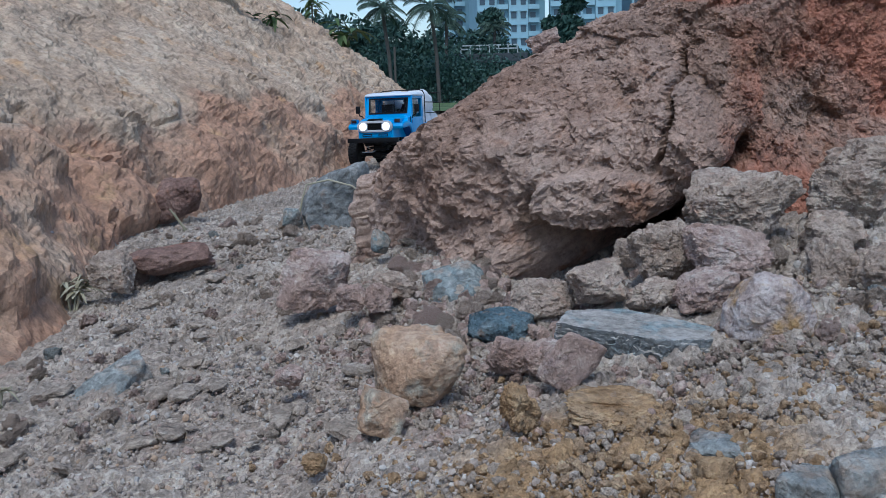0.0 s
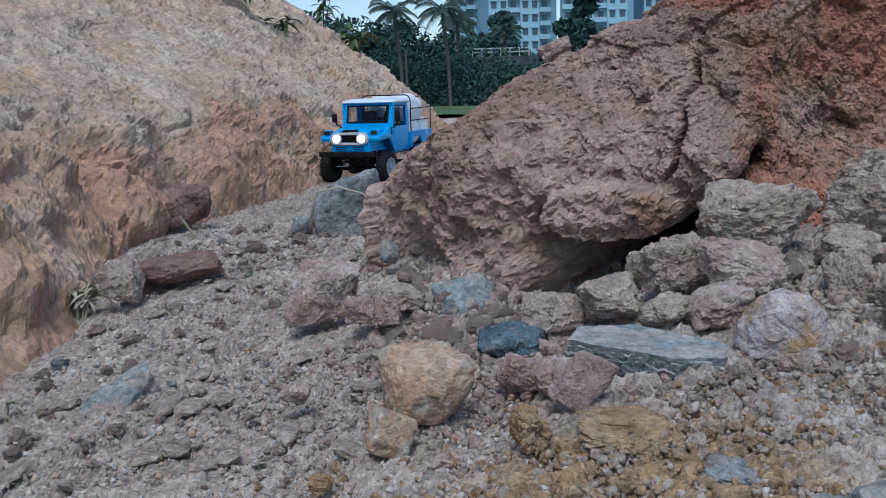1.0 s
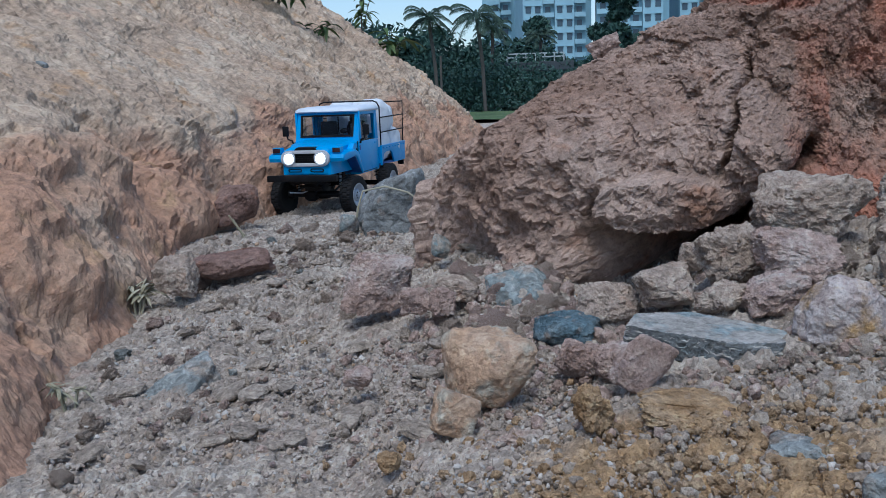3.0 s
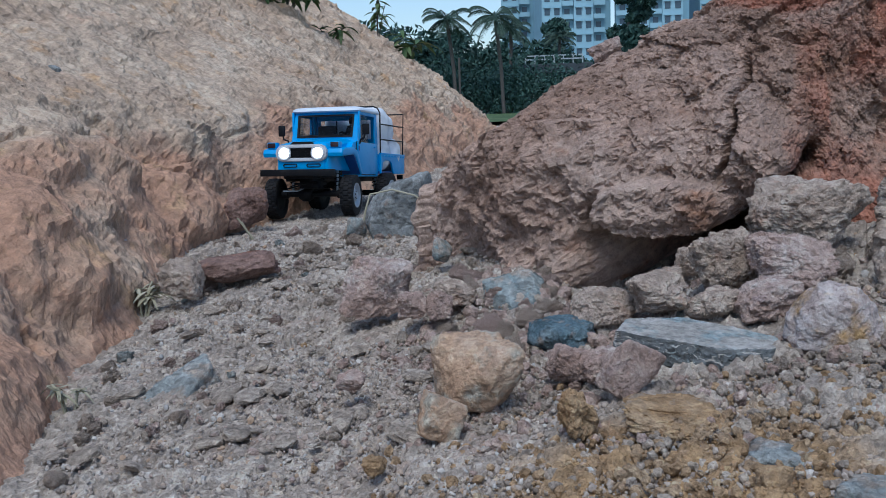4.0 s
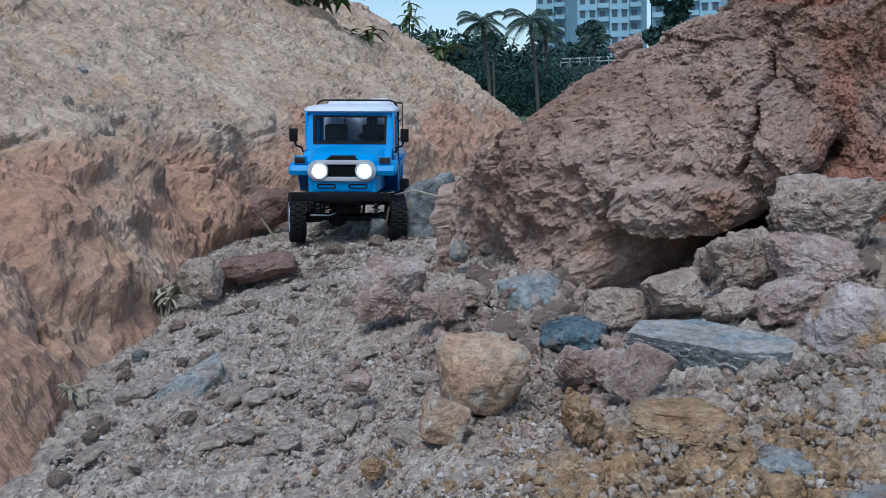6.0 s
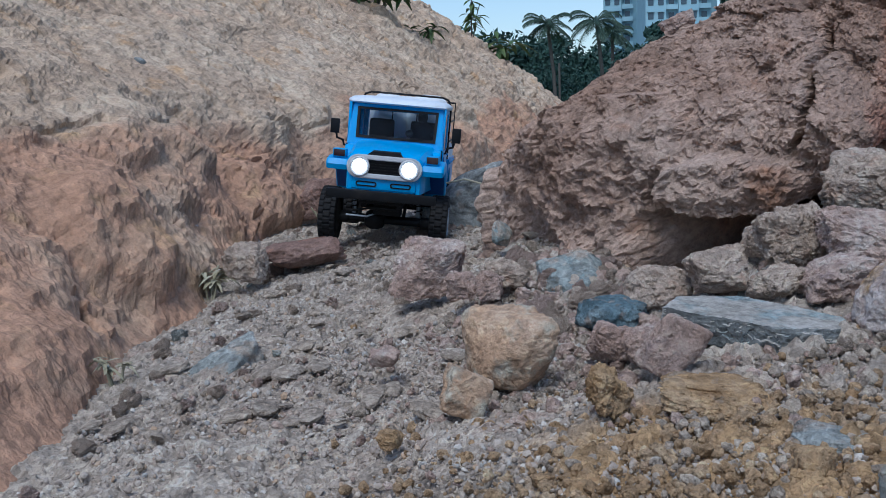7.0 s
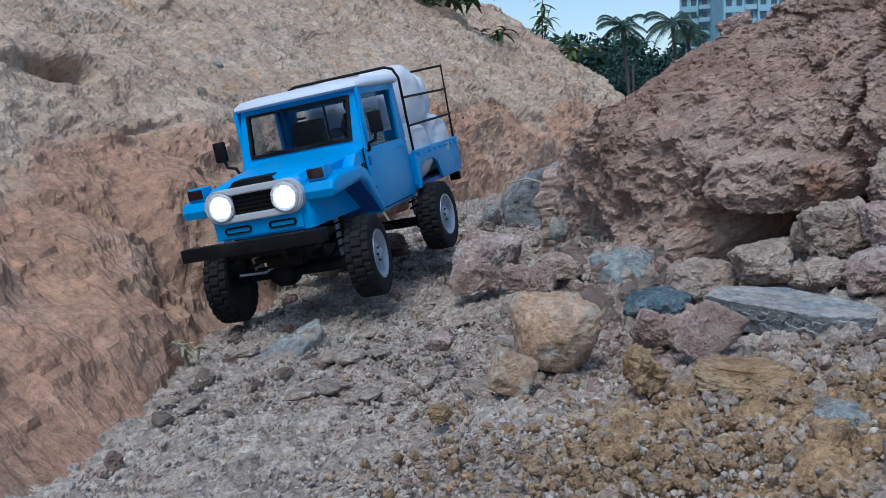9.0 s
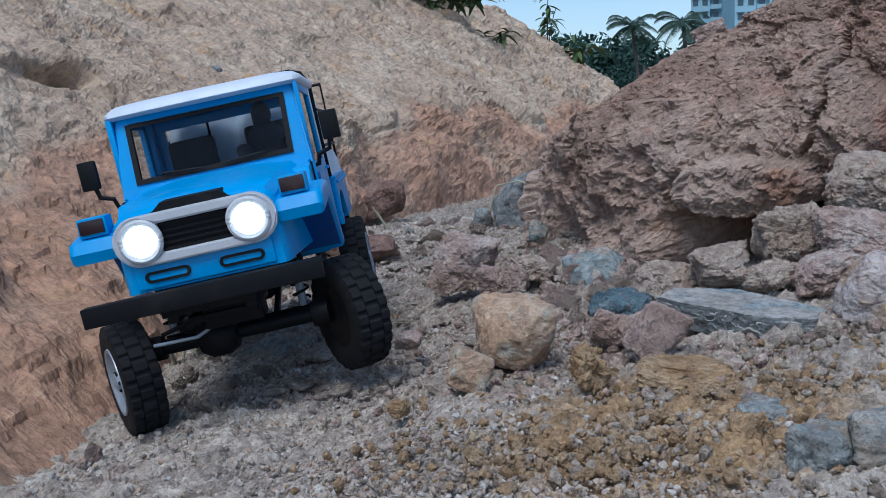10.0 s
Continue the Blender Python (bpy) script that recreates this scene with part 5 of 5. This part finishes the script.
for n in range(26):
    b = -17.5 + 1.15 * n
    x, y = at_bearing(b + random.Random(n).uniform(-0.4, 0.4), 58 + 9 * random.Random(n + 50).random())
    tall = float(np.interp(b, [-18, -9, -6.4, -5.2, 0, 4, 12], [5.6, 5.2, 5.0, 3.8, 3.2, 2.8, 3.0])) * random.Random(n + 9).uniform(0.82, 1.12)
    broad_tree((x, y, -0.1), tall * 0.95, tall, 200 + n, 0.2)
for n, (b, d, h) in enumerate(((-4.25, 46, 4.8), (-1.35, 45, 4.75), (-0.9, 50, 4.6), (2.05, 54, 4.3))):
    x, y = at_bearing(b, d)
    palm((x, y, -0.1), h, 31 + n, (1.5, 1.6, 1.3, 1.2)[n])
for n in range(20):
    x, y = at_bearing(-16 + 1.5 * n, 47 + 3 * random.Random(n + 70).random())
    bush = new("bush", crown_mesh(400 + n, 3.4, 3.0, 2600, 0.11))
    bush.location = (x, y, 0.95)
    tagged(bush, "low dark green bush along the field's edge", "bush", "bushes along the field")


def wall_material(name, colour):
    m, nt, b = blank(name, 0.85, colour=colour)
    where = nt.nodes.new("ShaderNodeNewGeometry").outputs["Position"]
    c = mix(nt, 0.35, colour, ramp(nt, noise_tex(nt, where, 0.35, 6), [(0.3, (0.4, 0.4, 0.4)), (0.7, (0.6, 0.6, 0.6))]), "OVERLAY")
    nt.links.new(c, b.inputs["Base Color"])
    return m


# the two tower wall colours carry the blue of distance haze
WALL = wall_material("hazy_pale_render", (0.25, 0.43, 0.52))
WALL_BLUE = wall_material("hazy_blue_grey_render", (0.17, 0.32, 0.40))
WHITEWASH = wall_material("whitewashed_wall", (0.36, 0.42, 0.44))
DARK_ROOF = wall_material("dark_flat_roofing", (0.05, 0.065, 0.075))
ROOFING = wall_material("terracotta_roof", (0.30, 0.14, 0.10))
PANE = coated("dark_window", (0.045, 0.085, 0.12), 0.35, dust=0.0)


def shared(name, f, *args):
    bm = bmesh.new()
    f(bm, *args)
    me = bpy.data.meshes.new(name)
    bm.to_mesh(me)
    bm.free()
    return me


def tower(bearing, dist, wide, deep, floors, seed, turn=0):
    """A slab of flats: projecting bays with a pair of windows between recessed bands with balconies."""
    x, y = at_bearing(bearing, dist)
    root = new("apartment_tower")
    root.matrix_basis = pose(x, y, -1, 0, 0, turn)
    tagged(root, "pale blue-grey apartment tower with many windows and balconies", "apartment building", "towers in the distance")
    h = floors * 3.0
    part("wall", made(box, (-wide / 2, 0, 0), (wide / 2, deep, h)), WALL_BLUE, root, size=1, smooth_angle=0)
    pane = shared("window", box, (-0.6, -0.06, 0), (0.6, 0.02, 1.5))
    pane.materials.append(PANE)
    balc = shared("balcony", lambda bm: (box(bm, (-1.3, -1.0, 0), (1.3, 0, 0.18)), box(bm, (-1.3, -1.0, 0.18), (1.3, -0.9, 1.05)), box(bm, (-1.3, -0.9, 0.18), (-1.2, 0, 1.05)), box(bm, (1.2, -0.9, 0.18), (1.3, 0, 1.05))))
    balc.materials.append(WALL)
    hood = shared("sun_shade", box, (-0.85, -0.45, 0), (0.85, 0, 0.14))
    hood.materials.append(WALL)
    at, k = -wide / 2, seed
    while at < wide / 2 - 2.0:
        broad = 4.4 if k % 2 else 2.8
        cx = at + broad / 2
        front = 0.0
        if k % 2:
            front = -1.2
            part("bay", made(box, (at, front, 0), (at + broad, 0, h)), WALL, root, "pale projecting bay", 0, size=1)
        for f in range(0, floors):
            for dx in ((-1.1, 1.1) if k % 2 else (0.0,)):
                ob = new("window", pane)
                ob.parent, ob.location = root, (cx + dx, front - 0.03, f * 3.0 + 1.0)
                if k % 2:
                    ob = new("sun_shade", hood)
                    ob.parent, ob.location = root, (cx + dx, front - 0.005, f * 3.0 + 2.58)
            if not k % 2:
                ob = new("balcony", balc)
                ob.parent, ob.location = root, (cx, -0.006, f * 3.0 + 0.1)
        at += broad
        k += 1
    part("parapet", made(box, (-wide / 2 - 0.3, -1.4, h), (wide / 2 + 0.3, deep, h + 1.0)), WALL, root, size=1, smooth_angle=0)
    return root


tower(-0.4, 235, 8.4, 10, 13, 1, 0)
tower(3.1, 215, 15.8, 12, 14, 1, 8)
tower(7.6, 212, 15.8, 12, 14, 2, -4)
tower(12.2, 225, 15.8, 12, 14, 1, 5)
tower(16.6, 230, 15.8, 12, 14, 2, 0)


def house(bearing, dist, wide, h, roof_h, material):
    x, y = at_bearing(bearing, dist)
    root = new("house")
    root.matrix_basis = pose(x, y, -0.3, 0, 0, bearing * -1)
    tagged(root, "small pale house half hidden by trees", "house", "houses behind the trees")
    part("wall", made(box, (-wide / 2, 0, 0), (wide / 2, 6, h)), material, root, size=1, smooth_angle=0)
    part("roof", made(prism, [(-0.5, h), (3, h + roof_h), (6.5, h)], 0, -wide / 2 - 0.4, wide / 2 + 0.4), ROOFING, root, size=1, smooth_angle=0)
    for k in (-0.25, 0.25):
        part("window", made(box, (k * wide - 0.5, -0.05, h - 1.8), (k * wide + 0.5, 0.02, h - 0.7)), PANE, root, size=1, smooth_angle=0)
    return root


for b, h in ((1.9, 4.4), (6.3, 7.0), (6.9, 6.0)):
    x, y = at_bearing(b, 57)
    broad_tree((x, y, -0.1), 1.9, h, 300 + int(10 * b), 0.3)


house(-3.9, 66, 2.0, 4.3, 0.2, WHITEWASH)
house(-1.75, 64, 2.6, 4.1, 0.2, WHITEWASH)


def shed(bearing, dist):
    """A low flat-roofed shed whose dark eaves stand out, with a white railing on the roof."""
    x, y = at_bearing(bearing, dist)
    root = new("shed")
    root.matrix_basis = pose(x, y, -0.3, 0, 0, -bearing)
    tagged(root, "low shed with a dark flat roof and white railing", "shed")
    part("wall", made(box, (-1.7, 0, 0), (1.7, 4, 2.45)), WHITEWASH, root, size=1, smooth_angle=0)
    part("roof", made(box, (-2.1, -0.6, 2.45), (2.1, 4.4, 2.95), 0.03), DARK_ROOF, root, "dark flat roof", 0, size=1)
    for z in (3.18, 3.38):
        part("railing", made(box, (-1.6, -0.2, z), (1.6, -0.14, z + 0.07)), WHITEWASH, root, "white railing", 0, size=1)
    for k in range(7):
        part("railing_post", made(box, (-1.6 + 0.523 * k, -0.2, 2.95), (-1.54 + 0.523 * k, -0.14, 3.4)), WHITEWASH, root, "white railing post", 0, size=1)
    return root


shed(1.75, 52)


def pole(bearing, dist, h):
    x, y = at_bearing(bearing, dist)
    ob = part("utility_pole", made(tube, [(0, 0, -0.2), (0, 0, h)], 0.05, 8), BARK, None, size=1)
    ob.location = (x, y, 0)
    return tagged(ob, "thin grey utility pole before the hedge", "pole")


pole(-4.05, 42, 2.6)


# ---- what moves ----
DRIVE = [
    (0, -0.173, 2.747, 0.018, -0.9, -0.9, -14.8),
    (0.5, -0.193, 2.630, 0.017, 0.3, -0.5, -16.0),
    (1, -0.231, 2.494, 0.017, 0.9, 0.1, -17.2),
    (1.5, -0.262, 2.361, 0.014, 0.4, 0.1, -18.2),
    (2, -0.296, 2.264, 0.016, 1.2, -0.5, -15.5),
    (2.5, -0.330, 2.109, 0.010, 4.0, -0.1, -12.7),
    (4, -0.364, 1.885, 0.007, -4.6, 0.1, -9.9),
    (4.5, -0.361, 1.865, 0.011, -2.1, -3.7, -6.9),
    (5, -0.365, 1.834, 0.020, 0.4, -5.2, -2.6),
    (5.2, -0.370, 1.807, 0.024, 5.0, -4.1, 2.1),
    (5.5, -0.359, 1.721, 0.020, 6.5, -4.6, 3.9),
    (5.7, -0.333, 1.656, 0.018, 0.9, 3.1, 5.3),
    (6.8, -0.311, 1.463, 0.004, 2.8, -1.5, 9.5),
    (7, -0.310, 1.450, 0.004, 0.4, 7.0, 8.3),
    (7.2, -0.295, 1.420, 0.008, -1.0, 5.9, 7.5),
    (7.5, -0.298, 1.385, 0.015, -3.1, 2.2, 6.5),
    (8, -0.279, 1.263, 0.008, -12.2, -5.7, 6.8),
    (8.2, -0.276, 1.192, 0.009, -8.0, -0.7, 1.0),
    (8.5, -0.281, 1.147, 0.018, 0.2, -8.5, -5.0),
    (8.8, -0.287, 1.080, 0.027, 8.8, -8.2, -7.5),
    (9, -0.296, 0.992, 0.014, 4.8, -8.4, -2.7),
    (9.2, -0.301, 0.935, 0.011, 3.6, -6.7, 4.2),
    (9.5, -0.292, 0.837, 0.007, 1.2, -13.0, 11.4),
    (9.8, -0.264, 0.761, 0.007, 0.0, -10.7, 16.7),
    (10, -0.250, 0.710, 0.005, -0.2, -10.2, 20.1),
]
# seconds, steering, sink of the left and right front wheels
STEER = [(0, 0, 0, 0), (1, -6, 0, 0), (2.5, -15, -0.006, -0.003), (4, 5, -0.010, -0.005), (4.5, 7, -0.010, -0.003), (5, 18, -0.008, -0.004), (5.5, 20, -0.004, -0.004), (7, 0, 0, 0),
         (7.5, -3, 0, 0), (8, -8, -0.014, -0.002), (8.5, -12, -0.008, 0.0), (8.8, -3, -0.007, 0.0), (9, 8, -0.006, 0.001), (9.2, 13, -0.008, 0.0), (9.5, 17, -0.012, -0.003), (10, 27, -0.016, -0.006)]


def motions():
    rows = [(t, pose(*p)) for t, *p in DRIVE]
    walk(TRUCK, rows)
    for ob in RIDERS:
        walk(ob, rows)
    d, s = np.array(DRIVE), np.array(STEER)
    gone = np.concatenate([[0], np.cumsum(np.hypot(*np.diff(d[:, 1:3], axis=0).T))])
    times = [k / 10 for k in range(101)]
    for (fore, side), hub in WHEELS.items():
        spin = []
        for t in times:
            roll = math.degrees(np.interp(t, d[:, 0], gone) / (0.0345 * SIZE))
            steer = float(np.interp(t, s[:, 0], s[:, 1])) if fore == "front" else 0.0
            sink = float(np.interp(t, s[:, 0], s[:, 2 if side < 0 else 3])) if fore == "front" else 0.0
            y = -0.133 if fore == "front" else 0.052
            m = pose(side * 0.0675 * SIZE, y * SIZE, (0.0335 + sink) * SIZE, 0, 0, steer) @ pose(0, 0, 0, roll)
            spin.append((t, m))
        walk(hub, spin)


motions()
